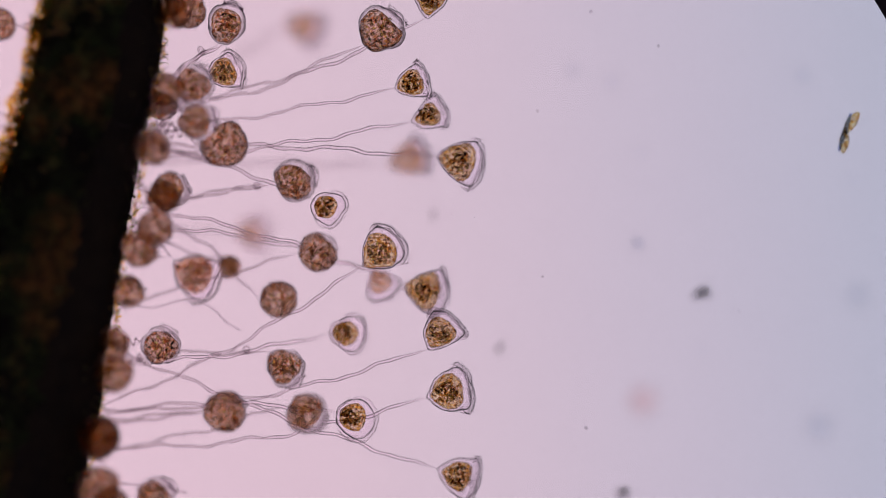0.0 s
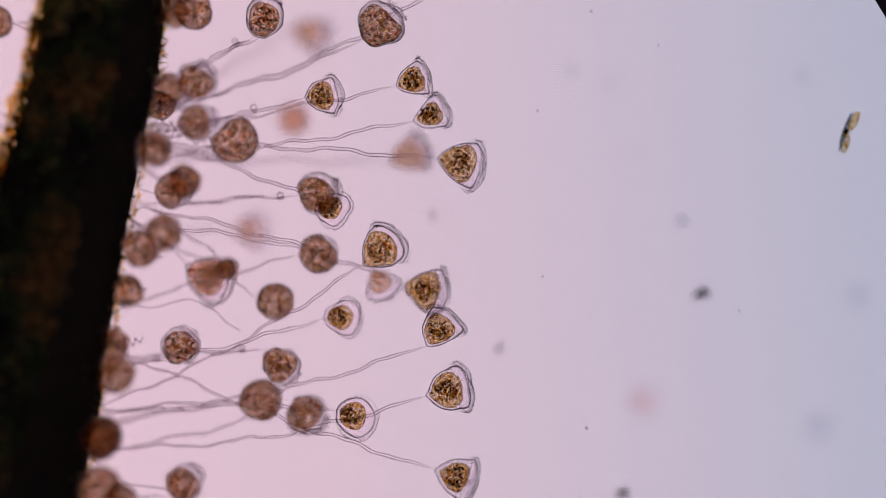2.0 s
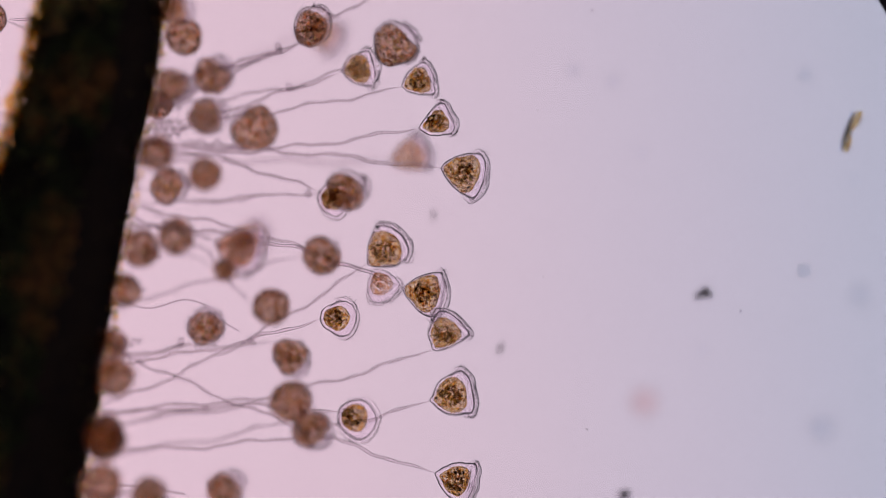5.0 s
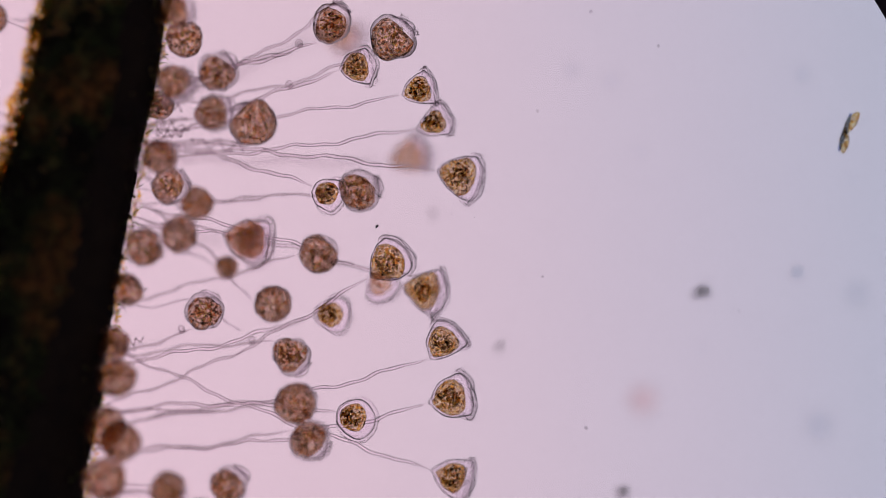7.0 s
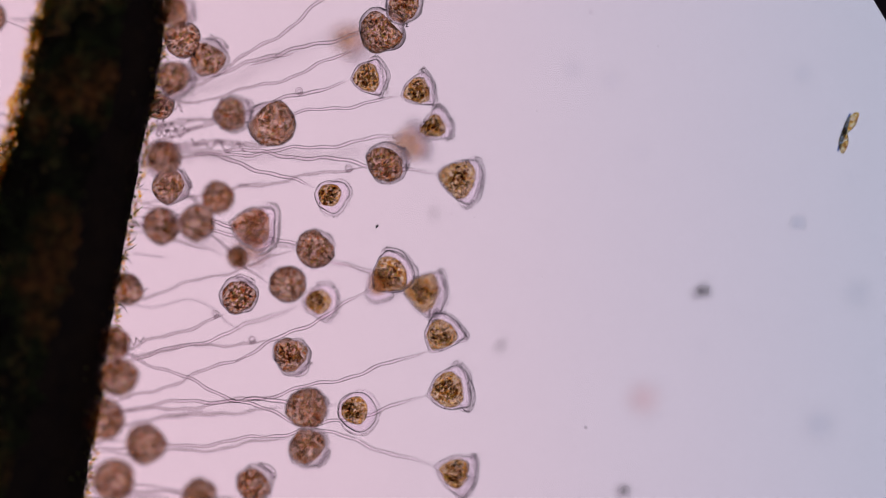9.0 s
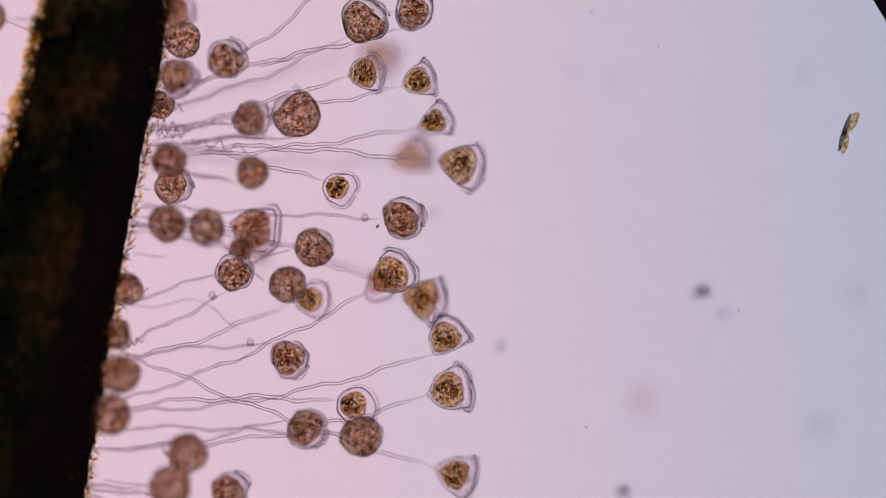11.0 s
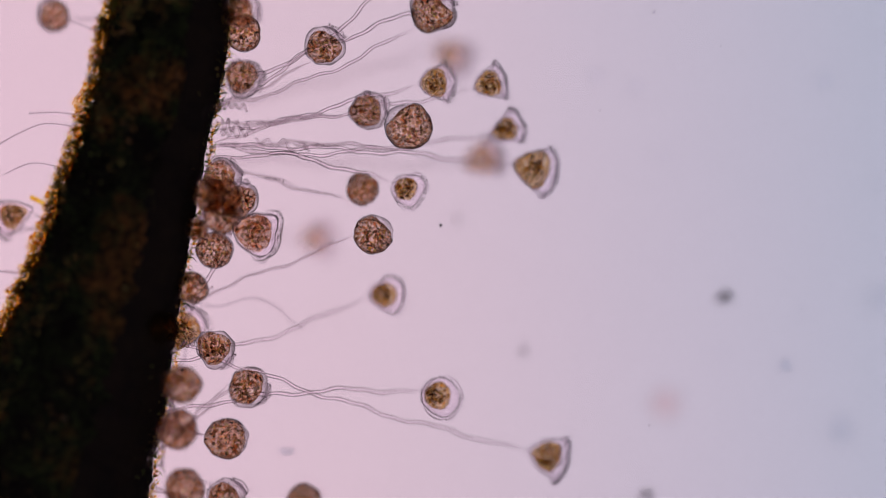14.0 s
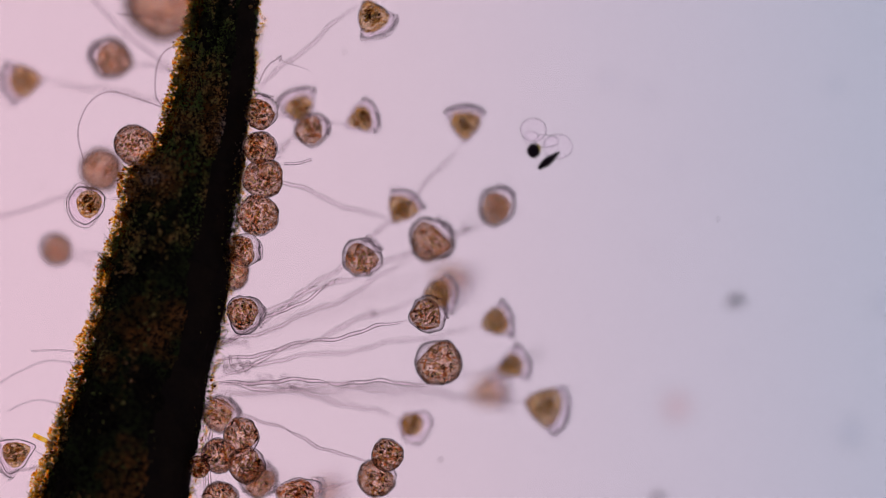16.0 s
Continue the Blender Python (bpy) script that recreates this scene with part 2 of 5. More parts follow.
def turned(verts, tilt, roll):
    m = Euler((0, -radians(tilt), 0)).to_matrix() @ Euler((radians(roll), 0, 0)).to_matrix()
    return [m @ Vector(v) for v in verts]


# ---- the large structure ----
def disc(name, radius, z, mat, label, category):
    bm = bmesh.new()
    bmesh.ops.create_circle(bm, cap_ends=True, segments=96, radius=radius)
    me = bpy.data.meshes.new(name)
    bm.to_mesh(me)
    bm.free()
    me.materials.append(mat)
    ob = new(name, me)
    ob.location = (0, 0, z)
    tagged(ob, label, category, kind="structure")
    return ob


def build_condenser():
    """A lens of two hyperbolic faces, which images the lamp without haze."""
    m, n, l = material("condenser_glass")
    out, g = n.new("ShaderNodeOutputMaterial"), n.new("ShaderNodeBsdfRefraction")
    g.inputs["IOR"].default_value, g.inputs["Roughness"].default_value = 1.5, 0.0
    l.new(g.outputs[0], out.inputs[0])
    bend, conic = 0.5 * CONDENSER_REACH, -2.25

    def sag(h):
        return h * h / (bend * (1 + math.sqrt(1 - (1 + conic) * h * h / bend ** 2)))

    rim = sag(CONDENSER_RADIUS) + 0.01
    rings, seg, verts, faces = 60, 128, [], []
    for side in (1, -1):
        o = len(verts)
        verts.append((0, 0, side * rim))
        for i in range(1, rings + 1):
            h = CONDENSER_RADIUS * i / rings
            verts += [(h * math.cos(2 * math.pi * k / seg), h * math.sin(2 * math.pi * k / seg), side * (rim - sag(h))) for k in range(seg)]
        for k in range(seg):
            k2 = (k + 1) % seg
            tri = (o, o + 1 + k, o + 1 + k2)
            faces.append(tri if side > 0 else tri[::-1])
            for i in range(rings - 1):
                a, b = o + 1 + i * seg, o + 1 + (i + 1) * seg
                q = (a + k, b + k, b + k2, a + k2)
                faces.append(q if side > 0 else q[::-1])
    me = mesh_from("condenser", verts, faces, m)
    ob = new("condenser", me)
    ob.location = (0, 0, CONDENSER_DEPTH)
    tagged(ob, "large clear condenser lens under the stage", "condenser", kind="structure")
    return ob


def build_slide():
    bm = bmesh.new()
    bmesh.ops.create_cube(bm, size=1)
    bmesh.ops.scale(bm, vec=(3.4, 3.0, 0.06), verts=bm.verts)
    bmesh.ops.bevel(bm, geom=bm.edges[:], offset=0.012, segments=2, affect="EDGES")
    me = bpy.data.meshes.new("glass_slide")
    bm.to_mesh(me)
    bm.free()
    m, n, l = material("slide_glass")
    out, see, gl, mx = n.new("ShaderNodeOutputMaterial"), n.new("ShaderNodeBsdfTransparent"), n.new("ShaderNodeBsdfGlossy"), n.new("ShaderNodeMixShader")
    mx.inputs[0].default_value = 0.01
    gl.inputs["Roughness"].default_value = 0.02
    l.new(see.outputs[0], mx.inputs[1])
    l.new(gl.outputs[0], mx.inputs[2])
    l.new(mx.outputs[0], out.inputs[0])
    me.materials.append(m)
    ob = new("ground", me)
    ob.location = (0, 0.2, -0.37)
    ob.visible_shadow = False
    tagged(ob, "clear flat glass slide under the water drop", "glass slide", kind="structure")


LAMP = disc("backdrop", LAMP_RADIUS, LAMP_DEPTH, lamp_glow(), "frosted round lamp, brightest in the middle", "backdrop")
# an added, unseen disc that carries the light's colour gradient
TINT_DISC = disc("colour_filter", 1.2, -0.72, light_gradient(), "unseen disc added to tint the light, rosy fading to pale blue", "filter")
CONDENSER = build_condenser()
build_slide()


def stem_line(y):
    """Left edge, right edge of the stem at this height on the stage."""
    yl = [-0.55, -0.2, -0.1, -0.059, -0.035, -0.011, 0.037, 0.101, 0.149, 0.189, 0.245, 0.311, 0.367, 0.447, 0.479, 0.535, 0.615, 0.687, 0.85]
    ls = [-0.95, -0.775, -0.708, -0.690, -0.680, -0.670, -0.650, -0.632, -0.614, -0.600, -0.584, -0.574, -0.551, -0.536, -0.496, -0.480, -0.460, -0.444, -0.40]
    yr = [-0.55, -0.311, -0.191, -0.119, -0.031, 0.049, 0.127, 0.207, 0.327, 0.447, 0.591, 0.687, 0.85]
    rs = [-0.54, -0.495, -0.475, -0.463, -0.449, -0.434, -0.420, -0.405, -0.387, -0.372, -0.356, -0.351, -0.345]
    return float(np.interp(y, yl, ls)), float(np.interp(y, yr, rs))


STEM_Z = -0.06


def stem_skin(w, y, lift=0.0):
    """A point of the stem's outside: a flattened limb, one flank higher than the other."""
    a, b = stem_line(y)
    a += 0.009
    half, mid = (b - a) / 2 - 0.0045 + lift, (a + b) / 2 - 0.0005
    c, s = math.cos(w), math.sin(w)
    thick = min(1.0, half / 0.1) * (0.065 if s > 0 else 0.17)
    return Vector((c * half + mid + 0.5, y - 0.1, s * (thick + lift) + 0.115 - 0.01 * c))


def build_stem():
    root = new("plant_stem")
    root.location = (-0.5, 0.1, STEM_Z)
    tagged(root, "dark opaque water plant stem crusted with golden algae", "plant stem")
    rings, seg, verts = 380, 120, []
    for i in range(rings):
        y = -0.55 + 1.4 * i / (rings - 1)
        for k in range(seg):
            w = 2 * math.pi * k / seg
            q = stem_skin(w, y)
            moss = 1.0 if math.pi * 0.55 < w < math.pi * 1.25 else 0.35
            n1 = noise.noise(q * 9) * 0.008 + (noise.noise(q * 48) * 0.009 + noise.noise(q * 120) * 0.006 + noise.noise(q * 260) * 0.003) * moss
            verts.append(stem_skin(w, y, n1))

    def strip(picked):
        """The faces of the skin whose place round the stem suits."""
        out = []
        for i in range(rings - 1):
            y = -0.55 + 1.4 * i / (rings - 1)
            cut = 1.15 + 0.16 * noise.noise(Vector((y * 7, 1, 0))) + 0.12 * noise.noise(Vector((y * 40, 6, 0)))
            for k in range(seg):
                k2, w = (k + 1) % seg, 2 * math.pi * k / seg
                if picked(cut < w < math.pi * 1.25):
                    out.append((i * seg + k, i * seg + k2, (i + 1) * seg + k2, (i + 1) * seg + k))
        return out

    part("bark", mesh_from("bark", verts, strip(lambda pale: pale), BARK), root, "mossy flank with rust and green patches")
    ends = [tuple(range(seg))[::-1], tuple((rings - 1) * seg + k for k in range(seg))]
    # the rest of the skin, beyond the cut, is coloured near-black
    part("ridge", mesh_from("ridge", verts, strip(lambda pale: not pale) + ends, DARK_SIDE), root, "smooth near-black side of the stem")
    rng = random.Random(3)
    places = []
    for _ in range(68000):
        y = rng.choice((rng.uniform(-0.5, 0.8), rng.uniform(0.3, 0.75)))
        side = rng.random()
        # thick on the mossy flank, thin on the near-black side
        w = rng.gauss(math.pi, 0.22) if side < 0.40 else (rng.gauss(0, 0.3) if side < 0.45 else math.pi - 2.0 * rng.random() ** 1.2)
        if 0.5 < w < 2.9 and noise.noise(Vector((y * 14, w * 3, 4))) < rng.uniform(-0.45, 0.35) + (0.35 if y < 0.33 else 0.0):
            continue
        r = 0.0004 + 0.0011 * rng.random() ** 2
        lump = 0.004 * noise.noise(Vector((y * 25, w * 2, 0))) + (0.012 * noise.noise(Vector((y * 60, w * 2, 0))) + 0.006 * noise.noise(Vector((y * 150, w * 2, 3))) if w > 2.5 else 0)
        places.append((stem_skin(w, y, lump + 0.003 * rng.random() + (0.007 * rng.random() ** 2 if w > 2.5 else 0)), r, (0.4 + 2.6 * rng.random() ** 2, 0.4 + 2.6 * rng.random() ** 2, 1)))
    v, f = blobs(places)
    crust = part("algal_crust", mesh_from("algal_crust", v, f, CRUST, False), root, "golden green grains of algae")
    crust["kind"] = "stuff"
    # gold grains, with the lens's yellow colour fringe put into them as well
    places = []
    for _ in range(36000):
        y = rng.uniform(-0.5, 0.8)
        a, b = stem_line(y)
        left = rng.random() < 0.93
        lump = 0.009 * noise.noise(Vector((y * 22, 5 if left else 9, 0))) + 0.008 * noise.noise(Vector((y * 60, 3 if left else 7, 0)))
        out = max(0.0, rng.random() ** 1.8 * (0.024 if left else 0.006) + lump) - (0.015 if left else 0.003)
        x = a - out if left else b + out
        r = 0.0003 + 0.0015 * rng.random() ** 2
        places.append(((x + 0.5, y - 0.1, rng.gauss(0.125, 0.015) if left else rng.gauss(0.105, 0.02)), r, (rng.uniform(0.8, 1.6), rng.uniform(0.8, 1.3), 1)))
    v, f = blobs(places)
    grit = part("golden_grit", mesh_from("golden_grit", v, f, AMBER), root, "clear golden grains along the edges, also painting the yellow fringe of light")
    grit["kind"] = "stuff"
    v, f = [], []
    for _ in range(2200):
        y = rng.uniform(-0.5, 0.8)
        a, b = stem_line(y)
        left = rng.random() < 0.8
        x = a if left else b
        s = -1 if left else 1
        z = rng.uniform(0.08, 0.15) if left else rng.uniform(0.06, 0.14)
        ln = 0.005 + 0.009 * rng.random() ** 2
        bend = rng.uniform(-1.1, 1.1)
        pts = [(x + 0.5 + s * (u * ln - 0.003), y - 0.1 + bend * ln * u * u + 0.2 * ln * u * math.sin(3 * u), z) for u in (0, 0.33, 0.66, 1)]
        vv, ff = tube(pts, [0.0006, 0.0006, 0.0004, 0.0002], 4)
        o = len(v)
        v += vv
        f += [tuple(i + o for i in q) for q in ff]
    fuzz = part("fuzz", mesh_from("fuzz", v, f, CRUST), root, "short bristly growth along the edges")
    fuzz["kind"] = "stuff"


build_stem()


# ---- the bell animals ----
BELL = [(-1.05, 0), (-1.03, 0.08), (-0.92, 0.20), (-0.65, 0.47), (-0.3, 0.70), (0.05, 0.83), (0.32, 0.89), (0.46, 0.90), (0.54, 0.84), (0.56, 0.66), (0.57, 0.40), (0.575, 0.15), (0.576, 0)]
DOME = [(0.96, 0), (0.95, 0.20), (0.89, 0.48), (0.76, 0.78), (0.58, 0.99), (0.42, 1.06), (0.36, 1.00), (0.45, 0.93), (0.60, 0.78), (0.73, 0.52), (0.81, 0.24), (0.83, 0)]
BELL_FILL = [(-0.94, 0), (-0.92, 0.10), (-0.74, 0.32), (-0.4, 0.58), (-0.05, 0.75), (0.20, 0.77), (0.38, 0.64), (0.49, 0.32), (0.50, 0)]
CUP = [(-0.98, 0), (-0.96, 0.14), (-0.84, 0.44), (-0.5, 0.80), (-0.1, 0.95), (0.3, 0.92), (0.58, 0.76), (0.74, 0.58), (0.84, 0.50), (0.90, 0.34), (0.84, 0.12), (0.82, 0)]
CUP_FILL = [(-0.88, 0), (-0.86, 0.16), (-0.74, 0.44), (-0.42, 0.70), (-0.05, 0.81), (0.3, 0.75), (0.50, 0.55), (0.58, 0.28), (0.59, 0)]
BALL = [(-1.0, 0), (-0.985, 0.16), (-0.90, 0.43), (-0.7, 0.71), (-0.36, 0.93), (0.0, 1.0), (0.36, 0.93), (0.7, 0.71), (0.88, 0.46), (0.95, 0.22), (0.93, 0)]
BALL_FILL = [(-0.90, 0), (-0.885, 0.15), (-0.81, 0.40), (-0.63, 0.64), (-0.32, 0.83), (0.0, 0.90), (0.32, 0.83), (0.63, 0.64), (0.79, 0.41), (0.84, 0.2), (0.83, 0)]
SHAPES = {"bell": (BELL, BELL_FILL), "cup": (CUP, CUP_FILL), "ball": (BALL, BALL_FILL)}
LABELS = {
    "bell": "open clear bell animal with golden brown content on a stalk",
    "cup": "half closed bell animal with brown content on a stalk",
    "ball": "contracted round bell animal with brown grains on a stalk",
}
Z = {}
# deep blurred ones: their washed-out light is put into paler plasm, fewer grains
BLUR_PALED = ("e4", "bx", "a6", "b9")
# how far the longer stalks bow sideways, as a share of their length
SAG = {"a0": -0.05, "a3": -0.045, "a4": -0.012, "a5": -0.02, "a7": 0.016, "b5": 0, "b6": 0.028, "b7": -0.01, "b8": -0.034, "b9": 0.035, "c1": 0.03,
       "c2": -0.042, "c3": -0.036, "c6": 0.05, "c8": 0.02, "c9": 0.01, "d1": -0.03, "d2": 0.035, "d3": -0.045, "d4": -0.022, "n2": 0.0, "n7": 0.02}
KNOTTED = {"a2": 42, "a8": 95, "b5": 34, "c7": 30, "c8": 48}


def vorticella(key, kind, size, angle, tilt, place, base, lengths):
    """One stalked animal: an Empty at the stalk's base on the stem, the body, and the stalk in one or more rigid pieces."""
    rng = random.Random(key)
    root = new("vorticella")
    root.location = base
    tagged(root, LABELS[kind], "bell animal", "bell animals on the stem")
    outer, fill = SHAPES[kind]
    seed = Vector((rng.uniform(0, 50), rng.uniform(0, 50), rng.uniform(0, 50)))
    squash = rng.uniform(0.9, 1.08)
    roll = rng.uniform(0, 360)

    # a clear hollow in the content on one side of the closed ones
    hollow = Vector((rng.uniform(0.2, 0.9), rng.uniform(-1, 1), rng.uniform(-0.5, 0.5))).normalized()
    dent = 0.0 if kind == "bell" else (rng.uniform(0.3, 0.5) if kind == "cup" else rng.choice((0.0, 0.0, 0.25, 0.35)))
    lumpy = 0.17 if kind == "cup" else 0.13 if kind == "bell" else 0.09

    def soft_shape(v):
        d = noise.noise(v * 1.3 + seed) * lumpy + noise.noise(v * 3.1 + seed) * 0.05
        return Vector((v.x * (1 + d), v.y * (1 + d) * squash, v.z * (1 + d))) * size

    def rough_shape(v):
        w = v.normalized() - hollow
        d = -dent * math.exp(-w.length_squared / 0.35) + noise.noise(v * 1.3 + seed) * lumpy + noise.noise(v * 3.0 + seed) * 0.09 + noise.noise(v * 9.0 + seed) * 0.04
        return Vector((v.x * (1 + d), v.y * (1 + d) * squash, v.z * (1 + d))) * size

    # some are fuller than others
    fit = 1.06 if kind == "ball" else ((0.88, 0.95, 1.0, 1.04) if kind == "bell" else (0.98, 1.02, 1.05, 1.0))[(ord(key[0]) + 3 * ord(key[1])) % 4]
    if tilt > 35:
        fit = 0.86
    slim = 0.98 if kind == "bell" else 1.0
    # the open bells have a thin skin (the outside, and the inside turned about), the closed ones are full
    v, f = revolve(smooth_profile(outer, 34), 36, soft_shape)
    if kind == "bell":
        inner, back = revolve([(a * 0.955 - 0.006, r * 0.95) for a, r in smooth_profile(outer, 34)], 36, soft_shape)
        f += [tuple(i + len(v) for i in q[::-1]) for q in back]
        v += inner
    body = part("body", mesh_from("body", turned(v, tilt, roll), f, TAUT if kind != "bell" else FILMY if tilt > 35 else PELLICLE), root, "clear skin of the cell")
    v, f = revolve([(a * fit * slim, r * (fit - 0.03) * slim) for a, r in smooth_profile(fill, 36)], 44, rough_shape)
    v = [p + Vector((0, rng.uniform(-1, 1), rng.uniform(-1, 1))) * size * 0.01 for p in v]
    part("cell_content", mesh_from("cell_content", turned(v, tilt, roll), f, PALE if key in BLUR_PALED else GOLD if kind == "bell" and key != "c5" else BROWN), body, "grainy golden brown plasm")
    heap = []
    for _ in range(int(size * (700 if key in BLUR_PALED else 3800))):
        d = Vector((rng.gauss(0, 1), rng.gauss(0, 1), rng.gauss(0, 1))).normalized() * rng.random() ** 0.33
        reach = 0.50 if kind == "bell" else (0.62 if kind == "cup" else 0.74)
        c = Vector((d.x * reach - (0.10 if kind == "bell" else 0.08 if kind == "cup" else 0.0), d.y * reach * squash, d.z * reach)) * size
        heap.append((c, 0.0006 + 0.0014 * rng.random() ** 2, (1, rng.uniform(0.7, 1.8), 1)))
    v, f = blobs(heap)
    part("food_grains", mesh_from("food_grains", turned(v, tilt, roll), f, GRAIN), body, "dark rust and gold food grains")
    # clear fat droplets between the grains
    drops = []
    for _ in range(int(size * (600 if key in BLUR_PALED else 2400))):
        d = Vector((rng.gauss(0, 1), rng.gauss(0, 1), rng.gauss(0, 1))).normalized() * rng.random() ** 0.3
        reach = 0.46 if kind == "bell" else (0.62 if kind == "cup" else 0.76)
        c = Vector((d.x * reach - (0.12 if kind == "bell" else 0.06 if kind == "cup" else 0.0), d.y * reach * squash, d.z * reach)) * size
        drops.append((c, 0.0009 + 0.0013 * rng.random() ** 2, (1, rng.uniform(0.8, 1.6), 1)))
    v, f = blobs(drops, 2)
    part("droplets", mesh_from("droplets", turned(v, tilt, roll), f, DROP), body, "clear amber droplets")
    if kind != "ball":
        # the clear domed rim over the mouth and the hairs on it
        lean_y, lean_z = rng.uniform(-0.16, 0.16), rng.uniform(-0.1, 0.1)
        if kind == "bell":
            at, rad = 0.50, 1.03
            v, f = revolve(smooth_profile(DOME, 46), 48, lambda p: soft_shape(p + Vector((0, lean_y, lean_z)) * max(0.0, p.x - 0.3)))
        else:
            at, rad = 0.84, 0.50
            v, f = revolve(smooth_profile([(0.70 + (a - 0.36) * 0.62 + lean_y * 0.3, r * 0.52) for a, r in DOME], 40), 40, soft_shape)
        part("lip", mesh_from("lip", turned(v, tilt, roll), f, LIP), body, "clear rolled rim of the mouth")
        v, f = [], []
        tuft = rng.choice((0.0, math.pi))
        for k in range(84):
            w = 2 * math.pi * (k + rng.random() * 1.6) / 64 if k < 64 else rng.gauss(tuft, 0.35)
            ln, out = rng.uniform(0.05, 0.18) * (1.0 if kind == "bell" else 0.7), rng.uniform(0.3, 1.0)
            p0 = Vector((at + 0.04, rad * math.cos(w) * squash, rad * math.sin(w))) * size
            d = Vector((1.0, math.cos(w + rng.uniform(-0.6, 0.6)) * out, math.sin(w) * out)).normalized() * ln * size
            side = Vector((rng.uniform(-1, 1), rng.uniform(-1, 1), 0)) * 0.05 * size
            vv, ff = tube([p0, p0 + d * 0.5 + side * 0.4, p0 + d + side], [0.00042, 0.00034, 0.00016], 4)
            o = len(v)
            v += vv
            f += [tuple(i + o for i in q) for q in ff]
        part("cilia", mesh_from("cilia", turned(v, tilt, roll), f, HAIR), body, "fine hairs round the mouth")
    body.location = Vector(place) - Vector(base)
    body.rotation_euler = (0, 0, radians(angle))
    # the stalk
    shortest, longest = lengths
    rigid = longest - shortest < 0.17
    pieces = 1 if rigid else 2
    bow, phase = rng.uniform(-0.015, 0.015), rng.uniform(0, 6.28)
    bow = SAG.get(key, bow)
    rad = rng.uniform(0.0022, 0.0028)
    whole = longest
    lens = [whole] if rigid else [whole * 0.5 + 0.003, whole * 0.5 + 0.003]
    stalks = []
    # both pieces follow one arc from the stem to the body
    for i, ln in enumerate(lens):
        n, pts, radii = max(8, int(ln / 0.005)), [], []
        for k in range(n + 1):
            s = k / n * ln
            u = (s + (whole - ln if i == 0 else 0.0)) / whole
            env = min(1.0, 6 * u) * min(1.0, 6 * (1 - u))
            w = u * whole
            pts.append((s, bow * whole * math.sin(math.pi * u) + env * (0.0030 * math.sin(w * 52 + phase) + 0.0010 * math.sin(w * 150 + 2 * phase)), env * 0.003 * math.cos(w * 52 + phase)))
            radii.append(rad * (1 + 0.10 * math.sin(w * 180 + phase)) * min(1.0, 0.3 + 14 * min(w, whole - w)) * min(1.0, 0.15 + 50 * min(s, ln - s)))
        v, f = tube(pts, radii, 10)
        stalks.append(part("stalk", mesh_from("stalk", v, f, SHEATH), root, "thin clear wavy stalk"))
    if key in KNOTTED:
        # a loop in the stalk, a little behind the body
        at = lens[0] - KNOTTED[key] / 1250
        far = (at + whole - lens[0]) / whole
        side = bow * whole * math.sin(math.pi * far) + 0.0030 * math.sin(far * whole * 52 + phase)
        pts = [(at + 0.004 * math.sin(k * 0.6), side + 0.0040 - 0.0042 * math.cos(k * 0.6), 0.0006 * k) for k in range(-1, 13)]
        v, f = tube(pts, [0.0020] * len(pts), 8)
        part("knot", mesh_from("knot", v, f, SHEATH), stalks[0], "small loop in the stalk")
    Z[key] = dict(root=root, body=body, stalks=stalks, base=Vector(base), place=Vector(place), angle=angle, size=size, tilt=tilt, lens=lens)
    for ob, m in zip([body, *stalks], stalk_poses(Z[key], Vector(place))):
        ob.matrix_basis = m


def stalk_poses(z, place):
    """The poses of body and stalk pieces, in the animal's space, when the body is at place."""
    rel = place - z["base"]
    home = z["place"] - z["base"]
    swing = math.atan2(rel.y, rel.x) - math.atan2(home.y, home.x)
    swing = (swing + math.pi) % (2 * math.pi) - math.pi
    ang = radians(z["angle"]) + 0.5 * max(-1.0, min(1.0, swing))
    lean = radians(z["tilt"])
    tail = rel - Vector((math.cos(ang) * math.cos(lean), math.sin(ang) * math.cos(lean), math.sin(lean))) * z["size"] * 0.96
    out = [Matrix.Translation(rel) @ Matrix.Rotation(ang, 4, "Z")]
    n = len(z["stalks"])
    length = max(tail.length, 1e-4)

    def facing(p, d):
        d = d.normalized() if d.length > 1e-6 else Vector((1, 0, 0))
        flat = math.atan2(d.y, d.x)
        rise = -math.asin(max(-1, min(1, d.z)))
        return Matrix.Translation(p) @ Matrix.Rotation(flat, 4, "Z") @ Matrix.Rotation(rise, 4, "Y")

    # the outer piece ends at the body, the inner one slides along it; what is over at the foot is in the stem
    d = tail.normalized()
    rest = (home - Vector((math.cos(radians(z["angle"])), math.sin(radians(z["angle"])), 0)) * z["size"] * 0.9).normalized()
    if d.dot(rest) < 0.35 or length < 0.03:
        d = rest
    out.append(facing(tail - d * z["lens"][0], d))
    if n == 2:
        inner = z["lens"][1]
        out.append(facing(d * (min(inner, tail.dot(d)) - inner), d))
    return out


vorticella("a0", "bell", 0.0288, 80, 15, (-0.0176, 0.3566, -0.010), (-0.4080, 0.2000, 0.049), (0.413, 0.476))
vorticella("a1", "ball", 0.0264, 20, 0, (-0.3598, 0.3367, 0.030), (-0.4023, 0.3048, 0.018), (0.012, 0.043))
vorticella("a2", "cup", 0.0304, 70, 10, (-0.3061, 0.3197, -0.010), (-0.4149, 0.2208, 0.049), (0.138, 0.424))
vorticella("a3", "cup", 0.0344, 40, 15, (-0.0871, 0.3109, 0.005), (-0.4100, 0.2020, 0.058), (0.298, 0.334))
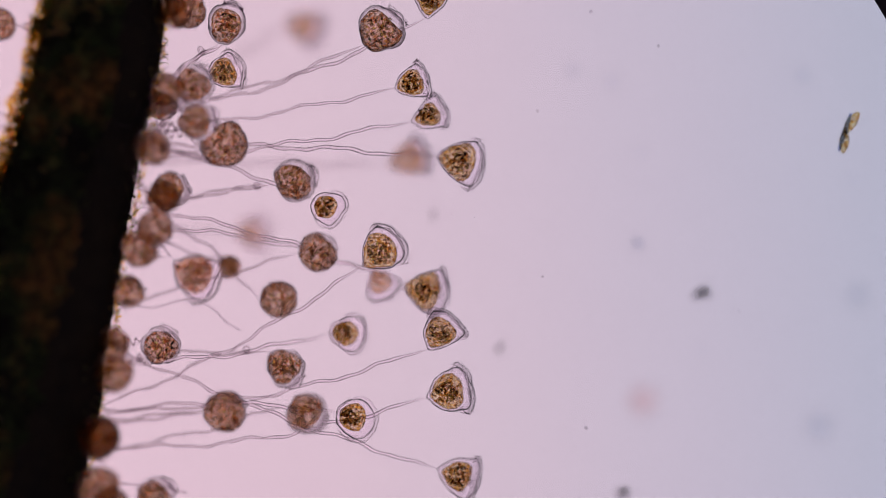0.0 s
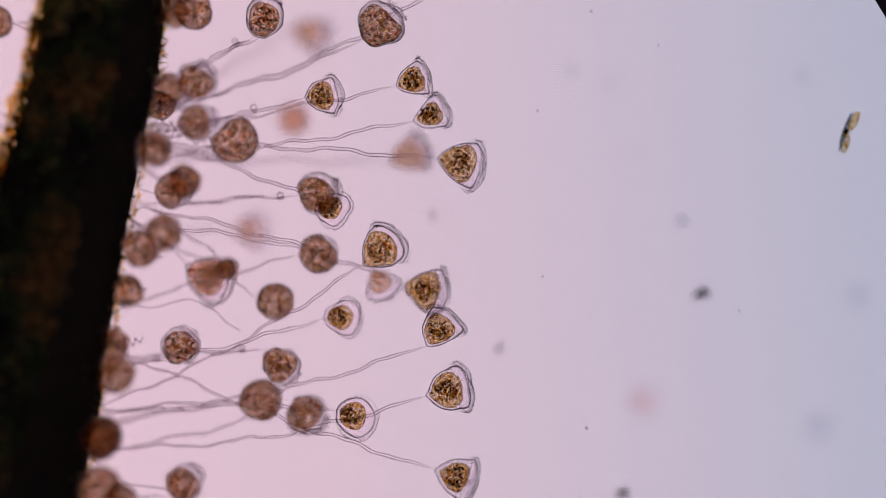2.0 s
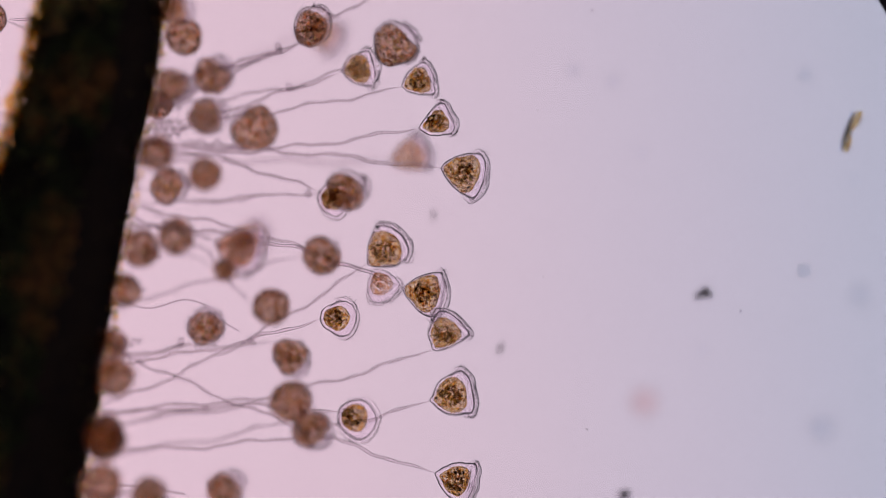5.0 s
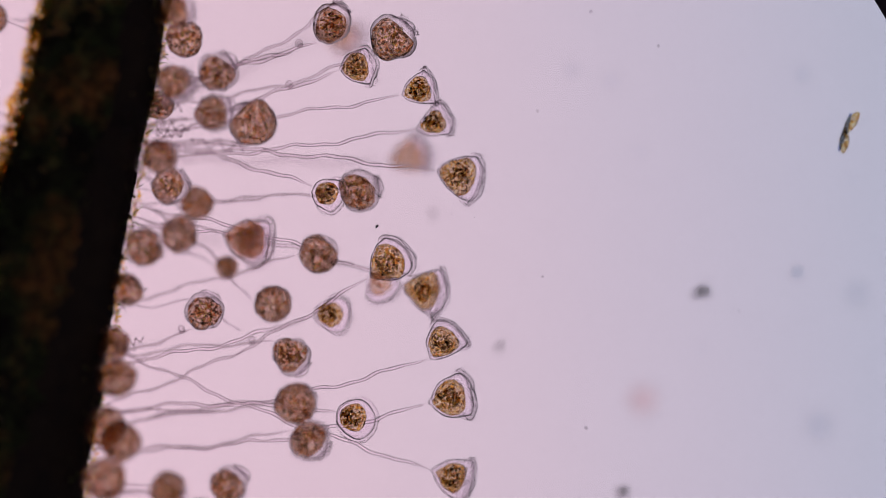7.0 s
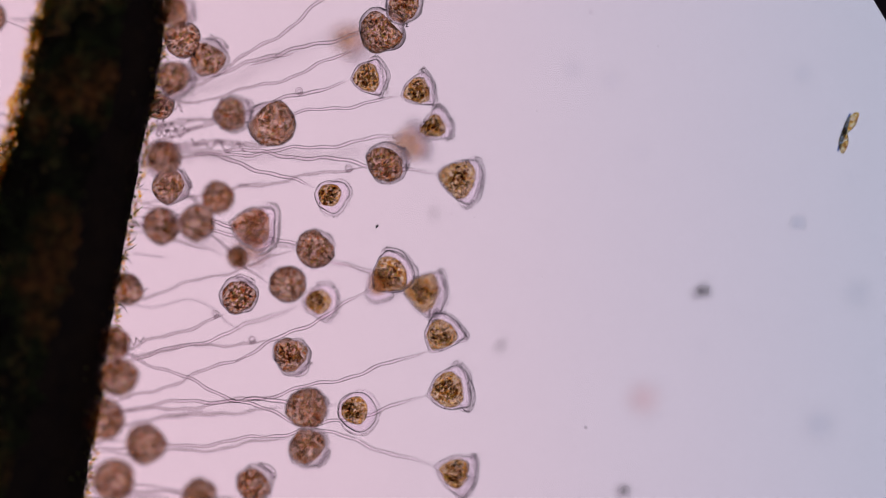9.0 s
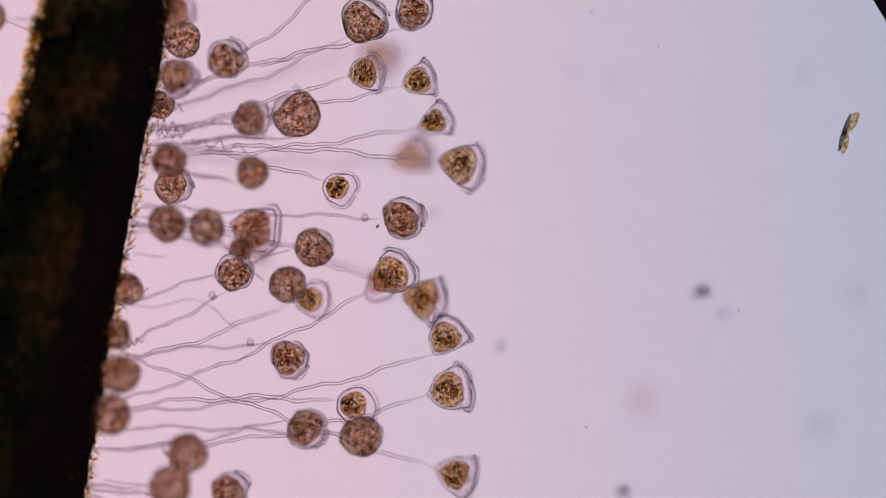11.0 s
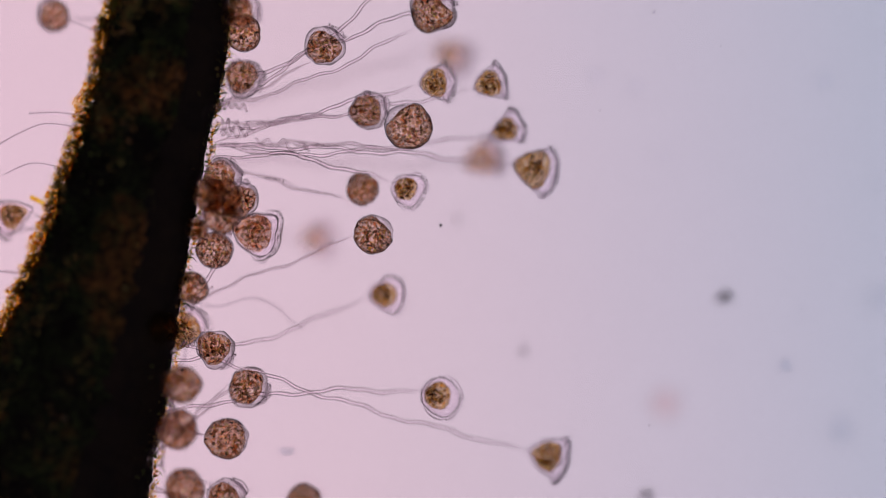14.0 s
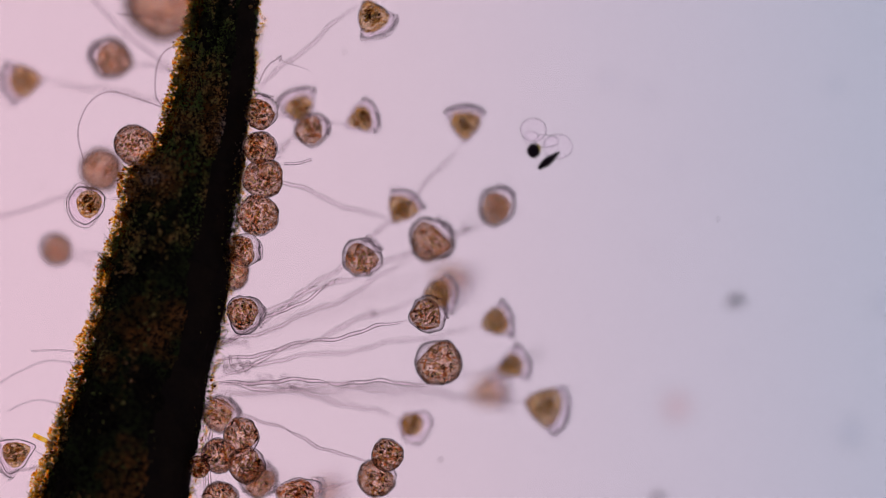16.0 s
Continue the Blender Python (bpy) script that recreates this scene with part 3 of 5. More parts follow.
vorticella("a4", "bell", 0.0264, 18, 15, (-0.0425, 0.2356, -0.010), (-0.4120, 0.1660, 0.049), (0.358, 0.389))
vorticella("a5", "bell", 0.0280, 22, 20, (-0.0193, 0.1912, -0.025), (-0.4160, 0.1300, 0.040), (0.384, 0.413))
vorticella("a6", "bell", 0.0320, 20, 20, (-0.0478, 0.1327, -0.180), (-0.4317, 0.1288, -0.100), (0.366, 0.395))
vorticella("a7", "bell", 0.0352, -12, 25, (0.0249, 0.1244, -0.020), (-0.4140, 0.1430, 0.043), (0.415, 0.453))
vorticella("a8", "bell", 0.0288, 20, 20, (-0.3088, 0.2504, 0.000), (-0.4160, 0.1480, 0.055), (0.141, 0.326))
vorticella("a9", "cup", 0.0304, 50, 10, (-0.3499, 0.2322, 0.045), (-0.4197, 0.1928, 0.082), (0.069, 0.230))
vorticella("b1", "ball", 0.0336, 90, 0, (-0.3075, 0.1478, 0.040), (-0.4160, 0.1460, 0.079), (0.119, 0.325))
vorticella("b2", "cup", 0.0280, 15, 10, (-0.3443, 0.1793, 0.060), (-0.4234, 0.1728, 0.091), (0.063, 0.298))
vorticella("b3", "ball", 0.0240, 30, 0, (-0.3912, 0.0721, 0.080), (-0.4314, 0.1304, 0.103), (0.072, 0.271))
vorticella("b4", "cup", 0.0272, 20, 10, (-0.3837, 0.0836, 0.030), (-0.4396, 0.0848, 0.018), (0.013, 0.046))
vorticella("b5", "cup", 0.0312, 12, 20, (-0.2093, 0.0979, 0.030), (-0.4360, 0.0610, 0.073), (0.069, 0.377))
vorticella("b6", "bell", 0.0264, -30, 45, (-0.1664, 0.0600, 0.000), (-0.4140, 0.1450, 0.055), (0.251, 0.280))
vorticella("bx", "bell", 0.0288, 0, 40, (-0.2835, 0.0242, -0.270), (-0.4483, 0.0368, -0.100), (0.235, 0.257))
vorticella("b7", "ball", 0.0280, 0, 0, (-0.1747, -0.0048, 0.045), (-0.4687, -0.0792, 0.082), (0.267, 0.288))
vorticella("b8", "bell", 0.0352, 38, 25, (-0.0881, -0.0032, -0.005), (-0.4880, -0.2240, 0.052), (0.104, 0.442))
vorticella("b9", "bell", 0.0264, -60, 40, (-0.0905, -0.0477, -0.060), (-0.4400, 0.0340, 0.019), (0.123, 0.363))
vorticella("c1", "bell", 0.0336, -12, 15, (-0.0234, -0.0596, -0.045), (-0.4340, 0.0600, 0.028), (0.269, 0.408))
vorticella("c2", "bell", 0.0312, 55, 20, (-0.0032, -0.1178, -0.010), (-0.4860, -0.2310, 0.049), (0.071, 0.493))
vorticella("c3", "bell", 0.0296, 0, 40, (-0.1392, -0.1199, -0.035), (-0.4817, -0.1592, 0.034), (0.276, 0.337))
vorticella("c4", "ball", 0.0256, 10, 0, (-0.4023, 0.0293, 0.075), (-0.4490, 0.0328, 0.045), (0.038, 0.126))
vorticella("c5", "bell", 0.0368, -30, 20, (-0.3464, -0.0357, 0.060), (-0.4360, 0.0450, 0.036), (0.046, 0.150))
vorticella("c6", "ball", 0.0264, 0, 0, (-0.2301, -0.0714, 0.050), (-0.4320, 0.0700, 0.085), (0.057, 0.234))
vorticella("c7", "cup", 0.0288, 60, 20, (-0.3987, -0.1363, 0.020), (-0.4810, -0.1552, 0.067), (0.089, 0.232))
vorticella("c8", "cup", 0.0288, -50, 10, (-0.2221, -0.1672, 0.030), (-0.4810, -0.1552, 0.073), (0.074, 0.258))
vorticella("c9", "ball", 0.0312, 0, 0, (-0.3051, -0.2281, 0.055), (-0.4940, -0.2500, 0.088), (0.058, 0.365))
vorticella("d1", "cup", 0.0296, -30, 15, (-0.1913, -0.2310, 0.055), (-0.5024, -0.2832, 0.088), (0.132, 0.308))
vorticella("d2", "bell", 0.0320, -20, 60, (-0.1289, -0.2378, -0.005), (-0.4840, -0.2320, 0.052), (0.341, 0.383))
vorticella("d3", "bell", 0.0352, 15, 20, (0.0096, -0.2021, -0.015), (-0.4960, -0.2800, 0.046), (0.080, 0.494))
vorticella("d4", "bell", 0.0328, -18, 15, (0.0233, -0.3232, -0.030), (-0.4764, -0.1272, 0.037), (0.499, 0.580))
vorticella("d5", "cup", 0.0288, 40, 0, (-0.4033, -0.3470, 0.060), (-0.5101, -0.3272, 0.091), (0.080, 0.231))
vorticella("d6", "ball", 0.0304, 0, 0, (-0.4783, -0.3334, 0.110), (-0.5116, -0.3352, 0.066), (0.044, 0.127))
vorticella("f1", "ball", 0.0288, 0, 0, (-0.4792, -0.2650, 0.100), (-0.5010, -0.2752, 0.060), (0.041, 0.169))
vorticella("f3", "ball", 0.0256, 0, 0, (-0.4633, -0.3562, 0.100), (-0.5131, -0.3432, 0.060), (0.049, 0.213))
vorticella("g1", "ball", 0.0288, 0, 0, (-0.4593, -0.1737, 0.100), (-0.4830, -0.1672, 0.060), (0.041, 0.048))
vorticella("g2", "ball", 0.0288, 0, 0, (-0.4783, -0.2606, 0.100), (-0.4950, -0.2392, 0.060), (0.041, 0.052))
vorticella("h0", "ball", 0.0208, 0, 0, (-0.3984, 0.2024, 0.000), (-0.4155, 0.2168, 0.000), (0.013, 0.037))
vorticella("h1", "cup", 0.0288, -30, 10, (-0.3846, 0.2193, 0.070), (-0.4119, 0.2408, 0.042), (0.025, 0.031))
vorticella("h2", "ball", 0.0256, 0, 0, (-0.4051, 0.1416, 0.085), (-0.4294, 0.1408, 0.051), (0.034, 0.096))
vorticella("h3", "ball", 0.0272, 0, 0, (-0.4233, 0.0008, 0.075), (-0.4513, 0.0208, 0.045), (0.036, 0.097))
vorticella("h5", "ball", 0.0224, 0, 0, (-0.4394, -0.0597, 0.070), (-0.4649, -0.0552, 0.042), (0.028, 0.031))
vorticella("h6", "ball", 0.0160, 0, 0, (-0.2983, -0.0245, 0.080), (-0.4400, 0.0400, 0.048), (0.034, 0.153))
vorticella("k1", "ball", 0.0224, 0, 0, (-0.4593, -0.1327, 0.090), (-0.4750, -0.1192, 0.054), (0.036, 0.047))
vorticella("n1", "cup", 0.0264, 10, 10, (-0.2777, 0.5045, 0.020), (-0.3918, 0.3848, 0.036), (0.147, 0.149))
vorticella("n2", "bell", 0.0264, 20, 15, (-0.2057, 0.5214, 0.015), (-0.3680, 0.5350, 0.018), (0.141, 0.143))
vorticella("n4", "bell", 0.0272, 62, 15, (-0.1474, 0.3951, 0.000), (-0.3800, 0.4550, 0.055), (0.244, 0.246))
vorticella("n6", "bell", 0.0288, 110, 20, (-0.2970, 0.5393, 0.000), (-0.3898, 0.4008, 0.042), (0.161, 0.163))
vorticella("n7", "bell", 0.0304, -60, 20, (-0.1895, 0.6630, 0.040), (-0.3640, 0.5520, 0.024), (0.210, 0.212))
vorticella("r0", "cup", 0.0264, 80, 0, (-0.3479, 0.5289, 0.080), (-0.3749, 0.5288, 0.048), (0.046, 0.048))
vorticella("r1", "ball", 0.0248, 0, 0, (-0.3484, 0.4771, 0.085), (-0.3798, 0.4848, 0.051), (0.036, 0.038))
vorticella("r2", "ball", 0.0288, 0, 0, (-0.3445, 0.4345, 0.085), (-0.3848, 0.4408, 0.051), (0.037, 0.039))
vorticella("r3", "ball", 0.0304, 0, 0, (-0.3516, 0.3823, 0.085), (-0.3913, 0.3888, 0.051), (0.036, 0.038))
vorticella("r4", "cup", 0.0256, 0, 0, (-0.3740, 0.3328, 0.080), (-0.3978, 0.3368, 0.048), (0.032, 0.034))
vorticella("l1", "ball", 0.0312, 150, 0, (-0.5249, 0.4807, 0.090), (-0.4823, 0.4848, 0.063), (0.037, 0.039))
vorticella("l2", "bell", 0.0304, 200, 50, (-0.5902, 0.3989, 0.085), (-0.5312, 0.4088, 0.059), (0.042, 0.044))
vorticella("l3", "ball", 0.0240, 180, 0, (-0.6341, 0.3219, -0.060), (-0.5580, 0.3208, -0.014), (0.070, 0.086))
vorticella("l4", "bell", 0.0304, 200, 20, (-0.6970, 0.0442, 0.090), (-0.6398, 0.0328, 0.063), (0.041, 0.043))
vorticella("l5", "ball", 0.0320, 200, 0, (-0.5845, 0.4494, -0.050), (-0.5267, 0.4328, -0.014), (0.054, 0.056))
vorticella("l6", "cup", 0.0320, 160, 10, (-0.5711, 0.6094, -0.040), (-0.4536, 0.5928, 0.014), (0.107, 0.109))
vorticella("l7", "bell", 0.0320, 190, 20, (-0.6996, 0.5762, -0.050), (-0.4656, 0.5448, 0.000), (0.217, 0.219))
vorticella("l8", "ball", 0.0600, 120, 20, (-0.4950, 0.6980, -0.120), (-0.4369, 0.6648, -0.084), (0.065, 0.067))
vorticella("e4", "bell", 0.0320, -20, 25, (-0.2040, 0.3270, -0.270), (-0.4182, 0.2008, -0.100), (0.295, 0.383))


# ---- drifting dirt ----
def field_stop():
    """The black ring that bounds the lit field."""
    ring, seg, verts, faces = [(0.7504, 0.0), (0.7534, 0.006), (1.2, 0.006), (1.2, -0.006), (0.7534, -0.006)], 180, [], []
    for k in range(seg):
        w = 2 * math.pi * k / seg
        verts += [(r * math.cos(w), r * math.sin(w), z) for r, z in ring]
    n = len(ring)
    for k in range(seg):
        for j in range(n):
            a, b = k * n, (k + 1) % seg * n
            j2 = (j + 1) % n
            faces.append((a + j, a + j2, b + j2, b + j))
    ob = new("field_stop", mesh_from("field_stop", verts, faces, BLACK, False))
    tagged(ob, "black metal ring bounding the lit field", "field stop", kind="structure")
    return ob


STOP = field_stop()


def speck(x, y, z, r, mat, label, stretch=(1, 1, 1), turn=0, lumps=5, name="speck"):
    rng = random.Random(round(x * 7919 + y * 104729))
    heap = []
    for i in range(lumps):
        c = Vector((rng.gauss(0, 0.4) * stretch[0], rng.gauss(0, 0.4) * stretch[1], rng.gauss(0, 0.2))) * r
        heap.append((c, r * rng.uniform(0.4, 0.8), stretch))
    v, f = blobs(heap)
    ob = new(name, mesh_from(name, v, f, mat))
    ob.location = (x, y, z)
    ob.rotation_euler = (0, 0, radians(turn))
    tagged(ob, label, "dirt speck", "specks in the water")
    return ob


def picture(px, py, z=0.0):
    k = (5.9674 - z) / 5.9674 / 1250
    return (px - 784) * k, (441 - py) * k


DRIFT = []


def soft_specks():
    """Dirt low under the drop, out of focus: x, y, radius in picture units of 0.8 mm, and its matter."""
    dark, grey, rose = "small dark blurred speck in the water", "faint grey blurred smudge in the water", "faint rosy blurred smudge in the water"
    for px, py, r, mat, label, stretch, turn in [
        (1242, 517, 13, DIRT, dark, (1.1, 0.9, 1), 0), (768, 383, 8, DIRT, grey, (0.35, 1.6, 0.5), 0), (885, 615, 9, DIRT, grey, (1.7, 0.35, 0.5), 60),
        (1130, 270, 13, SMUDGE, grey, (1, 1, 1), 0), (1078, 145, 14, SMUDGE, grey, (1.1, 1, 1), 10), (1020, 128, 13, SMUDGE, grey, (1, 1.1, 1), 0),
        (838, 183, 9, SMUDGE, grey, (0.8, 1, 1), 0), (1510, 328, 12, SMUDGE, grey, (1, 1, 1), 0), (1515, 525, 44, SMUDGE, grey, (1, 1, 0.4), 0),
        (1435, 757, 40, SMUDGE, grey, (1, 1, 0.4), 0), (1118, 700, 40, ROSE, rose, (1, 1, 0.4), 0), (1102, 868, 11, DIRT, dark, (1, 0.8, 1), 20),
        (1241, 620, 13, SMUDGE, grey, (1, 1, 1), 0), (1430, 130, 26, SMUDGE, grey, (1, 1, 0.5), 0),
    ]:
        z = -0.16 if mat is DIRT else (-0.31 if r > 30 else -0.21)
        x, y = picture(px, py, z)
        DRIFT.append((speck(x, y, z, r / 1250, mat, label, stretch, turn, 5 if mat is DIRT else 1), x, y, z, turn))


soft_specks()
WANDERER = speck(0, 0, -0.12, 0.019, SMUDGE, "faint grey blurred smudge drifting through the water", (1, 1, 1), 0, 1)


WISP = speck(0, 0, -0.07, 0.010, SMUDGE, "clear ragged clump swept along by the current", (1, 0.8, 0.6), 20, 5)


def swimmer():
    """A round rosy ciliate that swims past low under the colony."""
    v, f = revolve(smooth_profile(BALL, 24), 24)
    body = new("swimming_ciliate", mesh_from("swimming_ciliate", [Vector(p) * 0.026 for p in v], f, ROSE))
    tagged(body, "round rosy ciliate swimming past, far out of focus", "microbe")
    v, f = revolve(smooth_profile(BALL_FILL, 24), 24)
    part("cell_content", mesh_from("cell_content", [Vector(p) * 0.022 for p in v], f, BROWN), body, "rosy brown plasm")
    return body


SWIMMER = swimmer()


def sharp_specks():
    for px, py, r, stretch, turn in [(1038, 757, 2, (1.5, 0.7, 1), 30), (1309, 552, 6, (0.7, 1.3, 1), 10), (1049, 22, 5, (1, 1, 1), 0), (951, 197, 1.3, (1, 1, 1), 0), (840, 385, 1.5, (1.5, 0.6, 1), 20), (800, 378, 4.1, (1, 1, 1), 0),
                                     (665, 402, 3.5, (1, 1, 1), 0), (493, -330, 3, (1, 1, 1), 0), (1165, -30, 3, (1, 1, 1), 0), (-47, -88, 5, (1.2, 0.7, 1), 30), (960, 490, 1.2, (2, 0.5, 1), 10), (1165, 82, 1.5, (1, 1, 1), 0)]:
        z = -0.005
        x, y = picture(px, py, z)
        speck(x, y, z, r / 1250, HAIR if r > 4 else DIRT, "tiny sharp grain floating in the water", stretch, turn, 1 if r > 4 else 3)


sharp_specks()


def flagellate():
    """A small two-part creature adrift beside the colony."""
    root = new("flagellate")
    x, y = picture(1502, 235)
    root.location = (x - 0.005, y - 0.001, 0.03)
    tagged(root, "small slender two-celled creature, amber, with a blue-grey colour fringe added", "microbe")
    v, f = revolve(smooth_profile([(-0.5, 0), (-0.46, 0.09), (0, 0.22), (0.46, 0.09), (0.5, 0)], 16), 16)
    a = part("front_cell", mesh_from("front_cell", [p * 0.036 for p in map(Vector, v)], f, GOLD), root, "amber front cell")
    a.location, a.rotation_euler = (0.006, 0.014, 0), (0, 0, radians(56))
    b = part("rear_cell", mesh_from("rear_cell", [p * 0.034 for p in map(Vector, v)], f, GOLD), root, "amber rear cell")
    b.location, b.rotation_euler = (-0.004, -0.012, 0), (0, 0, radians(84))
    # the blue fringe the lens gives one edge, added as a tinted part
    c = part("clear_flank", mesh_from("clear_flank", [Vector((p[0] * 0.056, p[1] * 0.018, p[2] * 0.018)) for p in v], f, BLUE), root, "blue-grey colour fringe of the light, added as a part")
    c.location, c.rotation_euler = (-0.0035, 0.001, 0.001), (0, 0, radians(72))


flagellate()


def debris():
    root = new("debris")
    x, y = picture(846, -155, 0.03)
    root.location = (x, y, 0.03)
    tagged(root, "ragged bit of black and clear debris adrift", "debris")
    v, f = blobs([((-0.0105, 0.0, 0), 0.0098, (1, 1.05, 0.9))], 3)
    part("black_ball", mesh_from("black_ball", v, f, DIRT), root, "opaque black ball")
    v, f = blobs([((-0.0055, 0.002, 0.003), 0.0062, (0.9, 1.2, 0.7))], 3)
    part("gold_cap", mesh_from("gold_cap", v, f, AMBER), root, "golden cap on the ball")
    v, f = revolve(smooth_profile([(-0.021, 0), (-0.018, 0.003), (-0.004, 0.0062), (0.010, 0.0034), (0.018, 0.0012), (0.02, 0)], 20), 16)
    flake = part("dark_flake", mesh_from("dark_flake", v, f, DIRT), root, "dark splinter")
    flake.location, flake.rotation_euler = (0.012, -0.013, 0), (0, 0, radians(38))
    for c, r, q in (((-0.011, 0.030, 0.002), 0.017, (1.1, 1, 0.5)), ((-0.014, 0.019, -0.004), 0.011, (1, 0.8, 0.5)), ((0.024, 0.006, 0.0), 0.019, (1.1, 0.95, 0.4)), ((0.008, 0.014, 0.004), 0.013, (1.3, 0.7, 0.5))):
        v, f = blobs([(c, r, q)], 3)
        part("clear_flake", mesh_from("clear_flake", v, f, LIP), root, "clear thin flake")


debris()


def hair(points, z, rad, label, name="hair", mat=None):
    """A lone thread along points of the stage."""
    pts = [(*picture(px, py, z), z) for px, py in points]
    fine = smooth_profile([(p[0], p[1] + 5.0) for p in pts], 6 * len(pts))
    v, f = tube([Vector((a, b - 5.0, z)) for a, b in fine], [rad] * len(fine), 7)
    c = sum((Vector(p) for p in v), Vector()) / len(v)
    ob = new(name, mesh_from(name, [Vector(p) - c for p in v], f, mat or HAIR))
    ob.location = c
    tagged(ob, label, "hair")


THREAD = "fine clear thread growing from the stem's edge"
hair([(25, 205), (-20, 200), (-68, 202)], 0.06, 0.0012, THREAD)
hair([(10, 225), (-40, 220), (-90, 240), (-125, 260)], 0.05, 0.0011, THREAD)
hair([(206, -345), (183, -345), (163, -328), (154, -292), (155, -257), (171, -235)], 0.09, 0.0013, THREAD)
hair([(172, -235), (123, -252), (73, -265), (37, -247), (17, -207), (17, -172), (27, -142)], 0.085, 0.0012, THREAD)
hair([(208, -378), (163, -395), (123, -400), (83, -405)], 0.08, 0.0012, THREAD)
hair([(-5, 300), (-60, 290), (-110, 310)], 0.05, 0.0011, THREAD)
hair([(65, 62), (30, 45), (0, 35)], 0.0, 0.0012, THREAD)
hair([(225, 535), (270, 545), (330, 530), (375, 545), (400, 570), (425, 585)], -0.03, 0.0012, THREAD)
hair([(235, 448), (262, 452), (292, 456)], -0.03, 0.0013, THREAD)
hair([(185, 850), (215, 856), (260, 860), (330, 872)], -0.03, 0.0015, THREAD)
hair([(385, -134), (410, -135), (434, -142)], 0.06, 0.002, THREAD)
hair([(338, -278), (348, -300), (358, -314), (370, -322), (379, -329), (377, -318)], 0.08, 0.0013, THREAD)
hair([(372, -324), (392, -314), (418, -306), (430, -300)], 0.05, 0.0008, THREAD)
hair([(-10, -490), (45, -424), (100, -366), (150, -326), (200, -290)], 0.0, 0.0026, "pale straight stalk whose bell is out of sight", "stalk", SHEATH)
hair([(-135, -32), (-70, -50), (10, -78), (60, -92)], 0.0, 0.0024, "pale straight stalk whose bell is out of sight", "stalk", SHEATH)
hair([(-65, 350), (-40, 362)], 0.08, 0.0035, "short stout brown rod on the stem's edge", "rod", AMBER)


def coil(px, py, turn, length, turns, z, rad):
    """A drawn-in empty stalk, wound like a spring."""
    x, y = picture(px, py, z)
    pts, n = [], int(turns * 12)
    for i in range(n + 1):
        u = i / n
        w = 2 * math.pi * turns * u
        r = rad * (0.75 + 0.35 * math.sin(5 * u + turn))
        pts.append(Vector((u ** 1.3 * length / 1250, r * math.cos(w), r * math.sin(w))))
    v, f = tube(pts, [0.0016] * len(pts), 7)
    ob = new("coiled_stalk", mesh_from("coiled_stalk", v, f, SHEATH))
    ob.location, ob.rotation_euler = (x, y, z), (0, 0, radians(turn))
    tagged(ob, "clear drawn-in stalk wound like a spring on the stem", "stalk", "coiled stalks on the stem")


coil(270, 186, -5, 52, 4.5, 0.03, 0.0072)
coil(276, 238, 4, 50, 4, 0.03, 0.006)
coil(276, 221, -6, 58, 3.6, 0.045, 0.008)
coil(338, 250, -8, 96, 3.4, 0.02, 0.0068)
coil(203, 612, 12, 52, 5, 0.03, 0.006)
coil(228, 498, -30, 34, 4, 0.03, 0.005)


